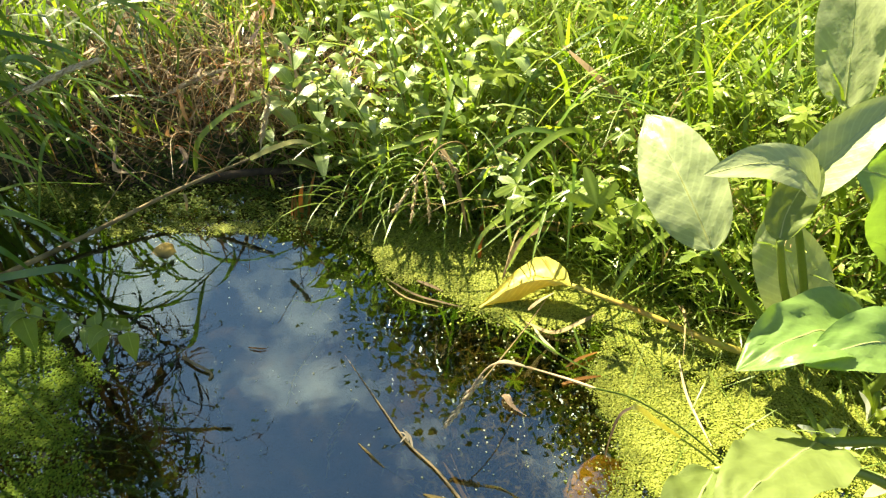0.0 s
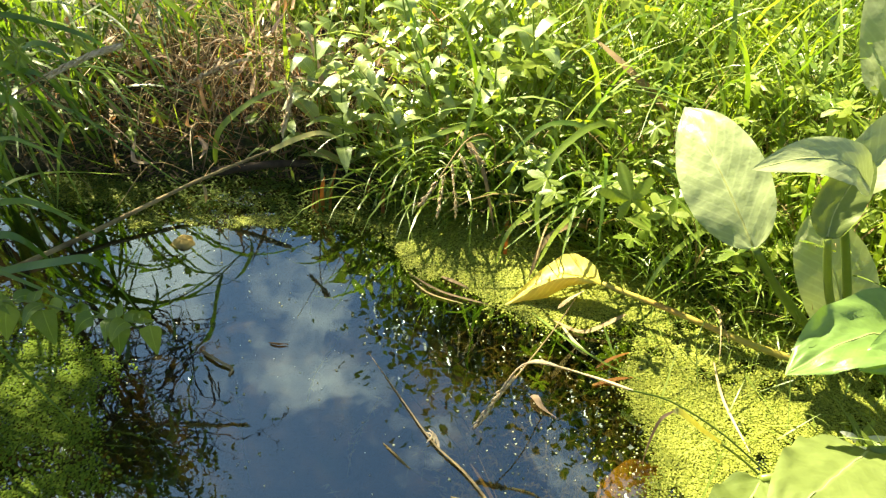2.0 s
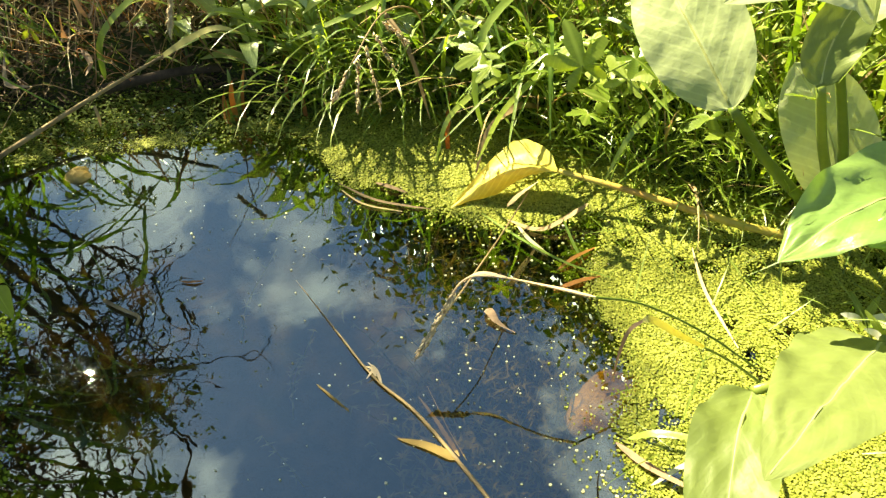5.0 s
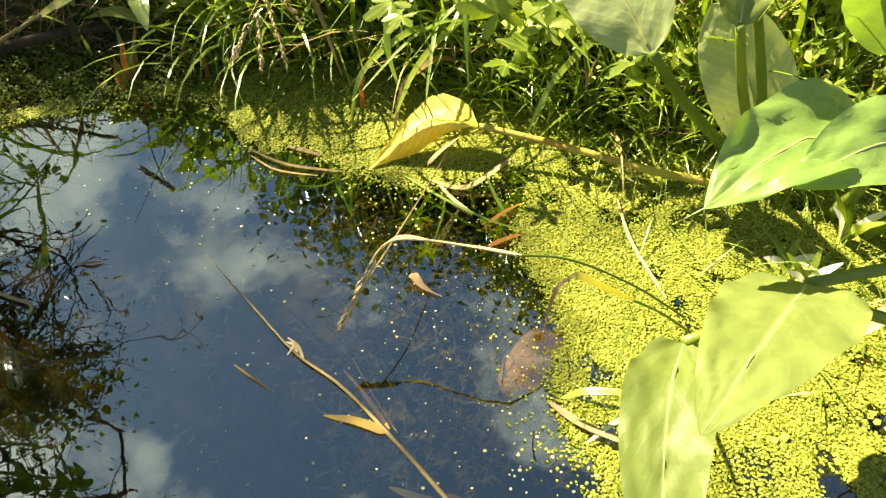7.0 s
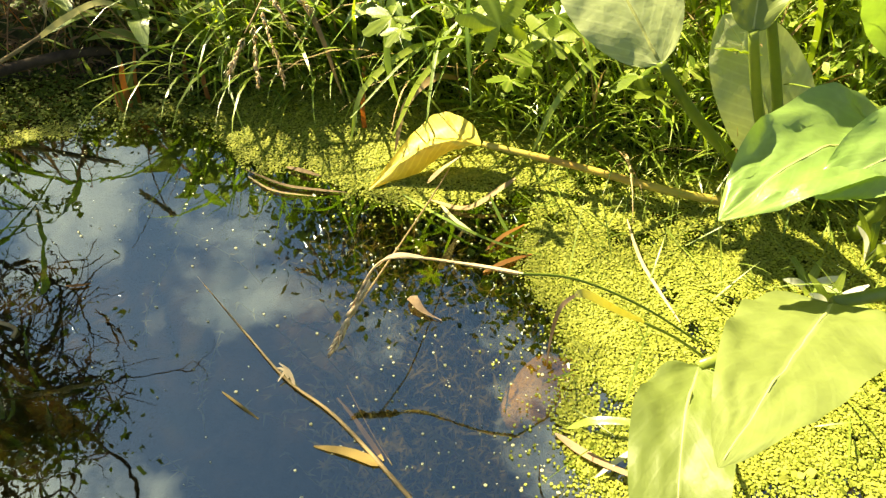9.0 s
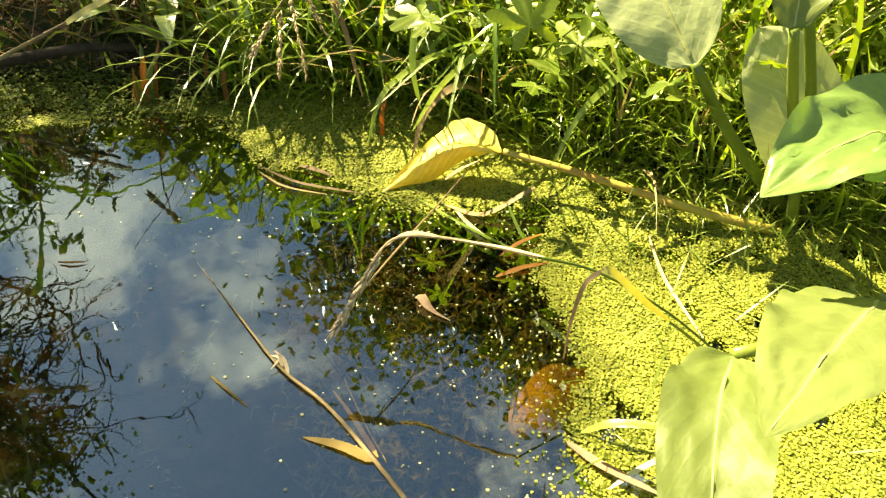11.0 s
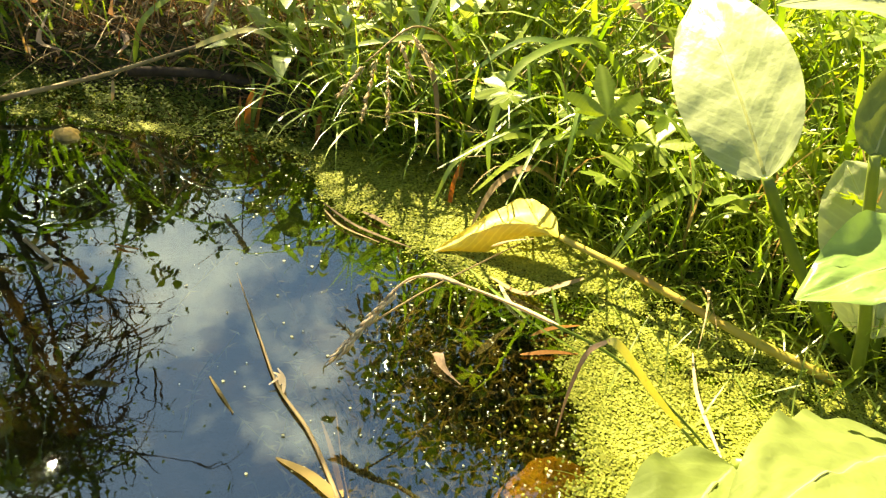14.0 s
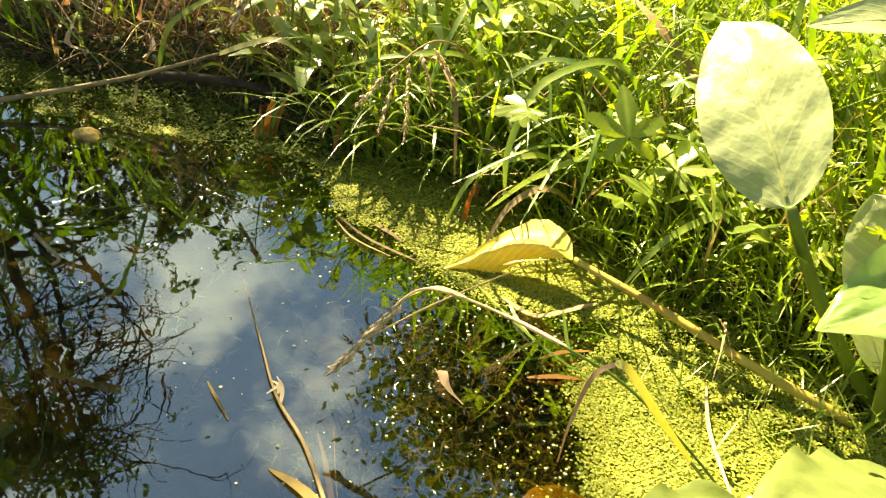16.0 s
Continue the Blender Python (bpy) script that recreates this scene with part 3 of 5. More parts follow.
def grass():
    x, y, z, d, rs = bank_points(38000, (-1.6, 0.45, 1.5, 2.7), 0.0, 1.6, 41, green_amount)
    m = len(x)
    ln = rs.uniform(0.08, 0.24, m) * (0.5 + 0.5 * step(d, 0, 0.3))
    rows = np.stack([x, y, z - 0.004, ln, rs.uniform(0.0025, 0.0075, m), rs.uniform(0, 6.28, m), rs.uniform(0.0, 0.55, m), rs.uniform(0.3, 1.9, m)], -1)
    blades_object("grass", rows, "fresh green grass on the bank", "grass", M_GRASS, 5, seed=2)
    x, y, z, d, rs = bank_points(4200, (-1.5, 0.5, 1.4, 2.4), 0.05, 1.2, 42, lambda u, w: green_amount(u, w) * (np.hypot(u - 0.30, w - 0.92) > 0.16))
    m = len(x)
    rows = np.stack([x, y, z - 0.004, rs.uniform(0.20, 0.42, m), rs.uniform(0.005, 0.012, m), rs.uniform(0, 6.28, m), rs.uniform(0.05, 0.5, m), rs.uniform(0.6, 2.3, m)], -1)
    blades_object("tall_grass", rows, "long arching green grass blades", "grass", M_GRASS, 8, seed=3)
    x, y, z, d, rs = bank_points(7000, (-0.9, 0.5, 1.4, 2.4), 0.0, 1.3, 43, lambda u, w: 1 - 0.65 * step(0.38 - np.hypot((u + 0.50) * 0.9, (w - 1.26) * 1.1), -0.06, 0.06))
    m = len(x)
    rows = np.stack([x, y, z - 0.004, rs.uniform(0.08, 0.26, m), rs.uniform(0.0012, 0.0036, m), rs.uniform(0, 6.28, m), rs.uniform(0.2, 1.1, m), rs.uniform(0.2, 1.6, m)], -1)
    blades_object("dry_grass", rows, "dry straw-coloured grass among green", "grass", M_STRAW, 5, seed=4)
    x, y, z, d, rs = bank_points(34000, (-0.5, 0.5, 1.4, 2.4), 0.0, 1.3, 47, green_amount)
    m = len(x)
    rows = np.stack([x, y, z - 0.004, rs.uniform(0.06, 0.24, m) * (0.55 + 0.45 * step(d, 0, 0.3)), rs.uniform(0.0014, 0.0040, m), rs.uniform(0, 6.28, m), rs.uniform(0.1, 1.2, m), rs.uniform(0.2, 2.0, m)], -1)
    blades_object("fine_grass", rows, "fine thin green grass", "grass", M_GRASS, 4, seed=7)
    # fringe that hangs over the water
    x, y, z, d, rs = bank_points(6500, (-0.1, 0.70, 0.60, 1.10), -0.004, 0.07, 44)
    m = len(x)
    rows = np.stack([x, y, z - 0.004, rs.uniform(0.05, 0.14, m), rs.uniform(0.0016, 0.0044, m), rs.normal(-1.9, 1.6, m), rs.uniform(0.1, 1.2, m), rs.uniform(0.2, 1.8, m)], -1)
    blades_object("grass_fringe", rows, "thin green grass leaning over the water", "grass", M_GRASS, 6, seed=5)
    # taller growth that hangs over the waterline and shades it
    x, y, z, d, rs = bank_points(700, (-0.16, 0.92, 0.12, 1.16), 0.0, 0.07, 48)
    m = len(x)
    rows = np.stack([x, y, z - 0.004, rs.uniform(0.10, 0.24, m), rs.uniform(0.003, 0.007, m), rs.normal(-1.8, 1.2, m), rs.uniform(0.1, 0.8, m), rs.uniform(0.6, 2.4, m)], -1)
    blades_object("shore_grass", rows, "dense green grass hanging over the shaded waterline", "grass", M_GRASS, 7, seed=8)
    # thin blades that lie on the floating mat
    rs = np.random.RandomState(49)
    m = 340
    x, y = rs.uniform(0.26, 0.60, m), rs.uniform(0.46, 0.80, m)
    keep = (shore_distance(x, y) < 0.01) & (rs.uniform(0, 1, m) < 0.12 + 0.88 * step(x + 0.9 * (y - 0.60), 0.36, 0.48))
    x, y = x[keep], y[keep]
    m = len(x)
    rows = np.stack([x, y, np.full(m, 0.003), rs.uniform(0.03, 0.10, m), rs.uniform(0.0009, 0.0022, m), rs.uniform(0, 6.28, m), rs.uniform(0.7, 1.35, m), rs.uniform(0.0, 0.6, m)], -1)
    blades_object("mat_grass", rows, "thin green grass blades lying on the duckweed", "grass", M_STALK, 5, seed=9)
    undergrowth()
    # the meadow round about
    x, y, z, d, rs = bank_points(60000, (-9, -9, 9, 11), 0.03, 8.0, 45, lambda u, w: 0.25 + 0.75 * (np.hypot(u, w - 0.7) < 3.0) - 0.9 * ((np.abs(u) < 1.6) & (w > 0.45) & (w < 2.7)))
    m = len(x)
    far = step(d, 0.3, 3.0)
    rows = np.stack([x, y, z - 0.01, rs.uniform(0.14, 0.34, m) * (1 + far), rs.uniform(0.005, 0.010, m) * (1 + 2 * far), rs.uniform(0, 6.28, m), rs.uniform(0.0, 0.6, m), rs.uniform(0.3, 1.9, m)], -1)
    blades_object("meadow_grass", rows, "uncut green meadow grass round the pond", "grass", M_GRASS, 4, seed=6)


grass()

# ---- broad-leaved marsh plants ----
CLUMP = "broad-leaved plants by the pond"


def stalk(parent, points, radii=(0.0055, 0.0035), material=None, label=""):
    return tube("leaf_stalk", points, radii, material or M_STALK, parent, label, sides=9, n=16)


def marsh_plant(place, label):
    return root("marsh_plant", place, label, "plant", CLUMP)


plant = marsh_plant((0.52, 0.755, 0.01), "upright plant with one large pale waxy leaf")
broad_leaf(plant, [(0.366, 0.724, 0.188), (0.337, 0.766, 0.235), (0.309, 0.815, 0.272), (0.288, 0.867, 0.290)], 0.049, (-0.62, -0.40, 0.70), M_PALE, "pale waxy leaf with wrinkled surface", 0.08, 0.007, 0.58, 0.88, seed=1.0, n=36, nv=16, rib=0.0022)
stalk(plant, [(0.512, 0.760, 0.0), (0.462, 0.752, 0.055), (0.408, 0.736, 0.125), (0.366, 0.724, 0.190)], (0.0072, 0.0045))

plant = marsh_plant((0.53, 0.735, 0.01), "marsh plant with folded drooping green leaves")
broad_leaf(plant, [(0.446, 0.694, 0.296), (0.412, 0.680, 0.332), (0.365, 0.668, 0.344), (0.317, 0.660, 0.334)], 0.023, (0.0, -0.55, 0.8), M_PALE, "pale leaf bent over to one side", 0.25, 0.006, 0.5, 0.85, seed=2.0)
broad_leaf(plant, [(0.420, 0.686, 0.236), (0.424, 0.700, 0.262), (0.436, 0.712, 0.290), (0.452, 0.722, 0.312)], 0.023, (-0.25, -0.85, 0.35), M_BIG, "short green leaf lit from behind", 0.30, 0.006, 0.5, 0.6, seed=3.0)
stalk(plant, [(0.508, 0.735, 0.0), (0.482, 0.716, 0.08), (0.445, 0.696, 0.165), (0.420, 0.686, 0.238)], (0.006, 0.004))
broad_leaf(plant, [(0.440, 0.738, 0.262), (0.470, 0.742, 0.305), (0.500, 0.752, 0.345), (0.545, 0.765, 0.378)], 0.030, (-0.45, -0.65, 0.55), M_PALE, "half-rolled green leaf pointing up", 0.55, 0.004, 0.5, 0.8, seed=4.0)
stalk(plant, [(0.525, 0.755, 0.0), (0.500, 0.748, 0.10), (0.465, 0.742, 0.20), (0.440, 0.738, 0.264)], (0.006, 0.004))
broad_leaf(plant, [(0.505, 0.735, 0.050), (0.490, 0.752, 0.108), (0.464, 0.775, 0.158), (0.442, 0.795, 0.188)], 0.044, (-0.15, -0.85, 0.45), M_PALE, "upright pale leaf crossed by stalk shadows", 0.12, 0.006, 0.5, 0.7, seed=5.0)

plant = marsh_plant((0.64, 0.97, 0.03), "tall marsh plant with an upright blue-green leaf")
broad_leaf(plant, [(0.562, 0.952, 0.262), (0.552, 0.968, 0.335), (0.540, 0.985, 0.410), (0.530, 0.995, 0.475)], 0.047, (-0.75, -0.45, 0.45), M_PALE, "tall upright leaf with a whitish sheen", 0.16, 0.008, 0.40, 0.6, seed=6.0, nv=14)
stalk(plant, [(0.620, 0.955, 0.04), (0.600, 0.950, 0.12), (0.577, 0.950, 0.20), (0.562, 0.952, 0.264)], (0.006, 0.0045))

plant = marsh_plant((0.60, 0.70, 0.01), "marsh plant with two wide overlapping green leaves")
broad_leaf(plant, [(0.500, 0.582, 0.195), (0.455, 0.568, 0.222), (0.398, 0.542, 0.228), (0.345, 0.512, 0.213)], 0.041, (-0.28, -0.25, 0.92), M_BROAD, "broad green leaf with a sunlit fold", 0.22, 0.014, 0.55, 0.85, seed=7.0, nv=16)
stalk(plant, [(0.575, 0.670, 0.0), (0.570, 0.645, 0.08), (0.545, 0.615, 0.16), (0.500, 0.582, 0.196)], (0.007, 0.0045))
broad_leaf(plant, [(0.560, 0.570, 0.190), (0.510, 0.552, 0.224), (0.455, 0.535, 0.234), (0.405, 0.516, 0.222)], 0.036, (-0.15, -0.45, 0.88), M_BROAD, "broad green leaf in front, wavy edge", 0.12, 0.012, 0.5, 0.8, seed=8.0, nv=14)
stalk(plant, [(0.600, 0.640, 0.0), (0.605, 0.615, 0.08), (0.590, 0.590, 0.16), (0.560, 0.570, 0.191)], (0.008, 0.005))
broad_leaf(plant, [(0.610, 0.730, 0.160), (0.585, 0.738, 0.225), (0.540, 0.736, 0.285), (0.492, 0.730, 0.305)], 0.052, (-0.35, -0.75, 0.55), M_BROAD, "green leaf with a shaded underside", 0.2, 0.008, 0.5, 0.7, seed=9.0)
stalk(plant, [(0.600, 0.700, 0.0), (0.612, 0.712, 0.06), (0.614, 0.722, 0.12), (0.610, 0.730, 0.162)], (0.006, 0.0045))

plant = marsh_plant((0.66, 0.50, 0.0), "marsh plant spreading over the duckweed")
broad_leaf(plant, [(0.428, 0.485, 0.150), (0.392, 0.449, 0.174), (0.346, 0.403, 0.196), (0.297, 0.352, 0.206)], 0.047, (-0.28, 0.05, 0.95), M_BIG, "wide smooth sunlit leaf with faint crease", 0.04, 0.010, 0.30, 0.80, seed=10.0, nv=16, n=36)
stalk(plant, [(0.640, 0.500, 0.0), (0.600, 0.500, 0.08), (0.530, 0.505, 0.130), (0.428, 0.485, 0.151)], (0.007, 0.0045))
broad_leaf(plant, [(0.328, 0.449, 0.142), (0.303, 0.402, 0.157), (0.286, 0.345, 0.145), (0.278, 0.270, 0.105)], 0.030, (-0.25, -0.20, 0.94), M_BIG, "long drooping leaf folded along its rib", 0.20, 0.010, 0.42, 0.7, seed=11.0, nv=14, n=36)
stalk(plant, [(0.600, 0.470, 0.0), (0.520, 0.480, 0.09), (0.420, 0.480, 0.128), (0.328, 0.449, 0.143)], (0.006, 0.004))

# the withered leaf whose stalk lies over the duckweed
plant = root("withered_leaf", (0.48, 0.722, 0.008), "yellow withered leaf on a long stalk lying over duckweed", "leaf")


def curled_leaf(parent):
    """One half lies back and catches the sun, the other is rolled down towards the water."""
    ridge = bezier([(0.212, 0.811, 0.046), (0.186, 0.809, 0.053), (0.160, 0.811, 0.050), (0.128, 0.811, 0.032), (0.103, 0.807, 0.014), (0.081, 0.799, 0.003)], 30)
    back = bezier([(0.212, 0.812, 0.047), (0.203, 0.834, 0.057), (0.176, 0.852, 0.062), (0.148, 0.852, 0.048), (0.116, 0.832, 0.026), (0.081, 0.799, 0.003)], 30)
    front = bezier([(0.212, 0.810, 0.045), (0.196, 0.812, 0.042), (0.168, 0.817, 0.028), (0.140, 0.817, 0.006), (0.107, 0.809, 0.002), (0.081, 0.799, 0.002)], 30)
    verts, faces, uvs = [], [], []
    for k in range(31):
        for j in range(17):
            if j < 7:
                f = 1 - j / 7
                p = ridge[k].lerp(front[k], f) + Vector((0, -0.003, 0.0)) * math.sin(math.pi * f)
            else:
                f = (j - 7) / 9
                p = ridge[k].lerp(back[k], f) + Vector((0, 0, -0.008)) * math.sin(math.pi * f) * math.sin(math.pi * k / 30)
            p = p + Vector((0, 0, 0.0035)) * noise.noise(Vector((k * 0.35, j * 0.5, 2.0))) * math.sin(math.pi * k / 30)
            verts.append(p)
            uvs.append((j / 16, k / 30))
    for k in range(30):
        for j in range(16):
            a = k * 17 + j
            faces.append((a, a + 1, a + 18, a + 17))
    return mesh_object("leaf_blade", verts, faces, M_YELLOW, parent, "bright yellow drying leaf with one edge rolled down", uvs)


curled_leaf(plant)
tube("leaf_stalk", [(0.484, 0.720, 0.006), (0.400, 0.738, 0.022), (0.300, 0.775, 0.038), (0.214, 0.808, 0.047)], (0.0052, 0.0033), M_YSTALK, plant, "yellow stalk turning rusty orange", sides=9, n=20)

# ---- broken stems and things on the water ----


def strip(name, points, half, material, parent=None, label="", normal=(0, 0, 1), fold=0.2, twist=0.0, a=0.25, b=0.6, n=18, wave=0.0, seed=0.0):
    line = bezier(points, n)
    v, f, uv = sheet_data(line, ovate(n, half, a, b), Vector(normal).normalized(), fold, wave, 4, twist, seed)
    return mesh_object(name, v, f, material, parent, label, uv)


def seed_spikes(parent, points, count, length, width, seed, material=None, spread=0.5):
    """Little husks set round the end of a stem."""
    rs = np.random.RandomState(seed)
    line = bezier(points, 40)
    verts, faces = [], []
    for k in range(count):
        i = int(rs.uniform(0, 39))
        t = (line[i + 1] - line[i]).normalized()
        side = Vector(rs.normal(0, 1, 3)).cross(t).normalized()
        d = (t + side * rs.uniform(0.15, spread)).normalized()
        s = d.cross(side).normalized()
        c, ln, w = line[i], length * rs.uniform(0.6, 1.3), width * rs.uniform(0.7, 1.3)
        b = len(verts)
        verts += [c, c + d * ln * 0.45 + s * w, c + d * ln * 0.45 - s * w, c + d * ln * 0.5 + side * w, c + d * ln]
        faces += [(b, b + 1, b + 3), (b, b + 3, b + 2), (b + 1, b + 4, b + 3), (b + 3, b + 4, b + 2), (b, b + 2, b + 4, b + 1)]
    return tagged(mesh_object("plume", verts, faces, material or M_SEED, parent, "pale dry husks"), kind="stuff")


reed = root("fallen_reed", (0.16, 0.39, 0.0), "straw-coloured reed stem lying on the water", "reed")
tube("stem", [(0.180, 0.360, -0.004), (0.120, 0.438, 0.001), (0.060, 0.510, 0.003), (0.012, 0.552, 0.004), (-0.035, 0.610, 0.003), (-0.098, 0.690, -0.001)], (0.0023, 0.0005), M_STRAW, reed, "", 7, 30)
for p, q in (((0.020, 0.545, 0.005), (0.004, 0.568, 0.008)), ((0.014, 0.552, 0.006), (0.000, 0.566, 0.004)), ((0.010, 0.560, 0.005), (0.004, 0.551, 0.004))):
    strip("sheath", [p, tuple((a + b) / 2 + 0.002 for a, b in zip(p, q)), q], 0.0016, M_SEED, reed, "papery pale sheath", n=8)
strip("blade", [(0.099, 0.464, 0.002), (0.072, 0.477, 0.003), (0.041, 0.486, 0.001)], 0.0042, M_REEDLEAF, reed, "short torn brown blade", n=10)
strip("blade", [(0.101, 0.468, 0.001), (0.086, 0.493, -0.003), (0.074, 0.512, -0.004), (0.058, 0.533, -0.002)], 0.0022, M_REEDLEAF, reed, "thin blade just under the water", n=10)
tube("wisp", [(0.108, 0.464, 0.000), (0.090, 0.496, -0.002), (0.066, 0.545, -0.002)], (0.0006, 0.0004), M_REEDLEAF, reed, "", 5, 12)
strip("blade", [(0.172, 0.372, -0.006), (0.152, 0.397, -0.022), (0.127, 0.410, -0.022), (0.098, 0.423, -0.018)], 0.0062, M_HOOK, reed, "sunken yellow-green blade", n=14)
strip("blade", [(0.172, 0.374, -0.005), (0.166, 0.396, -0.016), (0.148, 0.413, -0.018)], 0.0066, M_RUST, reed, "sunken rusty blade", n=10)

panicle = root("bent_grass_stem", (0.379, 0.561, 0.01), "bent dry grass stem with a pale seed head", "grass stem")
tube("stem", [(0.385, 0.553, 0.01), (0.330, 0.560, 0.06), (0.270, 0.560, 0.105), (0.221, 0.548, 0.133)], (0.0011, 0.0011), M_STALK, panicle, "thin green lower stem", 6, 16)
tube("upper_stem", [(0.221, 0.548, 0.133), (0.185, 0.560, 0.134), (0.145, 0.575, 0.130), (0.117, 0.581, 0.124), (0.100, 0.574, 0.110), (0.085, 0.560, 0.085)], (0.0012, 0.0009), M_SEED, panicle, "split dry upper stem", 6, 24)
strip("sheath", [(0.225, 0.547, 0.134), (0.195, 0.556, 0.136), (0.160, 0.569, 0.133)], 0.0013, M_SEED, panicle, "papery sheath", n=10)
strip("sheath", [(0.150, 0.573, 0.132), (0.125, 0.583, 0.127), (0.104, 0.579, 0.114)], 0.0019, M_SEED, panicle, "papery sheath", n=10)
seed_spikes(panicle, [(0.103, 0.575, 0.112), (0.085, 0.560, 0.086), (0.066, 0.545, 0.058)], 110, 0.013, 0.0015, 5, spread=0.4)

thin = root("thin_grass_blade", (0.066, 0.545, 0.05), "thin pale grass blade crossing the bent stem", "grass blade")
tube("stem", [(0.084, 0.558, 0.083), (0.115, 0.610, 0.088), (0.150, 0.690, 0.075), (0.176, 0.764, 0.056)], (0.0010, 0.0007), M_STRAW, thin, "", 6, 14)
strip("blade", [(0.152, 0.728, 0.069), (0.166, 0.752, 0.064), (0.188, 0.783, 0.054)], 0.0040, M_SEED, thin, "pale flat leaf end", (-0.5, -0.3, 0.8), n=10, a=0.5, b=0.9)

hook = root("folded_blade", (0.395, 0.535, 0.01), "yellowing grass blade folded over at its top", "grass blade")
tube("stem", [(0.395, 0.535, 0.0), (0.355, 0.535, 0.045), (0.318, 0.525, 0.088)], (0.0014, 0.0012), M_STALK, hook, "", 6, 12)
strip("blade", [(0.320, 0.526, 0.086), (0.290, 0.512, 0.125), (0.262, 0.498, 0.165), (0.252, 0.493, 0.172)], 0.0030, M_HOOK, hook, "yellow blade with rusty margins", (0, -0.5, 0.8), a=0.4, b=0.3)
strip("tip", [(0.254, 0.494, 0.172), (0.243, 0.492, 0.160), (0.238, 0.492, 0.125), (0.237, 0.494, 0.085)], 0.0015, M_DEAD, hook, "withered pinkish hanging tip", (-0.5, -0.8, 0.2), a=0.3, b=0.8, wave=0.004)

straw = root("pale_stem_piece", (0.36, 0.65, 0.004), "whitish dead stem lying on the duckweed", "stem")
strip("blade", [(0.357, 0.716, 0.006), (0.356, 0.680, 0.008), (0.358, 0.650, 0.008), (0.366, 0.615, 0.007), (0.376, 0.580, 0.005)], 0.0018, M_SEED, straw, "", a=0.5, b=0.5)


def flat_leaf(name, points, half, material, label, category="leaf", a=0.5, b=0.6, fold=0.15, wave=0.004, seed=0.0, normal=(0, 0, 1), group=""):
    line = bezier(points, 14)
    v, f, uv = sheet_data(line, ovate(14, half, a, b), Vector(normal).normalized(), fold, wave, 6, 0.0, seed)
    return tagged(mesh_object(name, v, f, material, None, "", uv), label, category, group)


flat_leaf("dead_leaf", [(0.126, 0.638, 0.003), (0.131, 0.627, 0.008), (0.140, 0.616, 0.005), (0.156, 0.606, 0.002)], 0.0052, M_DEAD, "curled pinkish dead leaf floating on the water", a=0.35, b=1.3, seed=3, wave=0.016)
flat_leaf("dead_leaf", [(-0.070, 0.852, 0.003), (-0.020, 0.818, 0.004), (0.025, 0.804, 0.003), (0.058, 0.797, 0.002)], 0.0020, M_LITTER, "brown dead reed leaf at the duckweed's edge", wave=0.002, seed=4)
flat_leaf("dead_leaf", [(-0.020, 0.850, 0.003), (0.000, 0.838, 0.006), (0.024, 0.828, 0.003)], 0.0032, M_LITTER, "small brown dead leaf beside duckweed", seed=5)
flat_leaf("dead_leaf", [(-0.065, 0.840, 0.002), (-0.030, 0.810, 0.003), (0.020, 0.795, 0.002)], 0.0014, M_STRAW, "thin straw leaf floating at the duckweed's edge", seed=6)
flat_leaf("dead_leaf", [(-0.048, 0.547, 0.001), (-0.029, 0.531, 0.002), (-0.010, 0.516, 0.001)], 0.0013, M_REEDLEAF, "thin straw sliver floating on open water", seed=21)
flat_leaf("dead_leaf", [(-0.238, 0.690, 0.002), (-0.224, 0.688, 0.003), (-0.210, 0.690, 0.002)], 0.0017, M_RUST, "tiny orange leaf floating on open water", seed=7)
flat_leaf("dead_leaf", [(0.205, 0.690, 0.003), (0.225, 0.705, 0.007), (0.250, 0.722, 0.004)], 0.0024, M_RUST, "rusty leaf at the edge of the duckweed", seed=8)
flat_leaf("dead_leaf", [(0.200, 0.662, 0.002), (0.225, 0.672, 0.004), (0.252, 0.680, 0.003)], 0.0028, M_RUST, "rusty leaf at the edge of the duckweed", seed=9)
flat_leaf("grass_leaf", [(0.150, 0.772, 0.004), (0.190, 0.752, 0.006), (0.232, 0.764, 0.022), (0.246, 0.772, 0.026)], 0.0036, M_STRAW, "pale bent grass leaf beside the yellow leaf", seed=10)
flat_leaf("grass_leaf", [(0.160, 0.768, 0.003), (0.176, 0.738, 0.004), (0.196, 0.716, 0.003)], 0.0023, M_SPECK, "short pale straw floating near the yellow leaf", seed=11)
flat_leaf("grass_leaf", [(0.216, 0.752, 0.020), (0.226, 0.722, 0.010), (0.236, 0.700, 0.003)], 0.0018, M_GRASS, "thin green grass leaf dipping into the water", seed=12)
flat_leaf("grass_leaf", [(0.120, 0.782, 0.006), (0.165, 0.735, 0.010), (0.215, 0.695, 0.010), (0.262, 0.675, 0.006)], 0.0017, M_GRASS, "long thin green grass leaf over the water", seed=13)
flat_leaf("grass_leaf", [(0.252, 0.470, 0.030), (0.275, 0.464, 0.050), (0.318, 0.450, 0.062)], 0.0036, M_GRASS, "short green blade by the drooping leaf", seed=14)
flat_leaf("dead_leaf", [(0.245, 0.480, 0.003), (0.268, 0.455, 0.010), (0.305, 0.430, 0.012)], 0.0036, M_DEAD, "withered pinkish stem base on the duckweed", seed=15)
flat_leaf("dead_leaf", [(0.270, 0.438, 0.006), (0.300, 0.452, 0.016), (0.335, 0.462, 0.020)], 0.0022, M_SPECK, "bleached stem piece on the duckweed", seed=16)

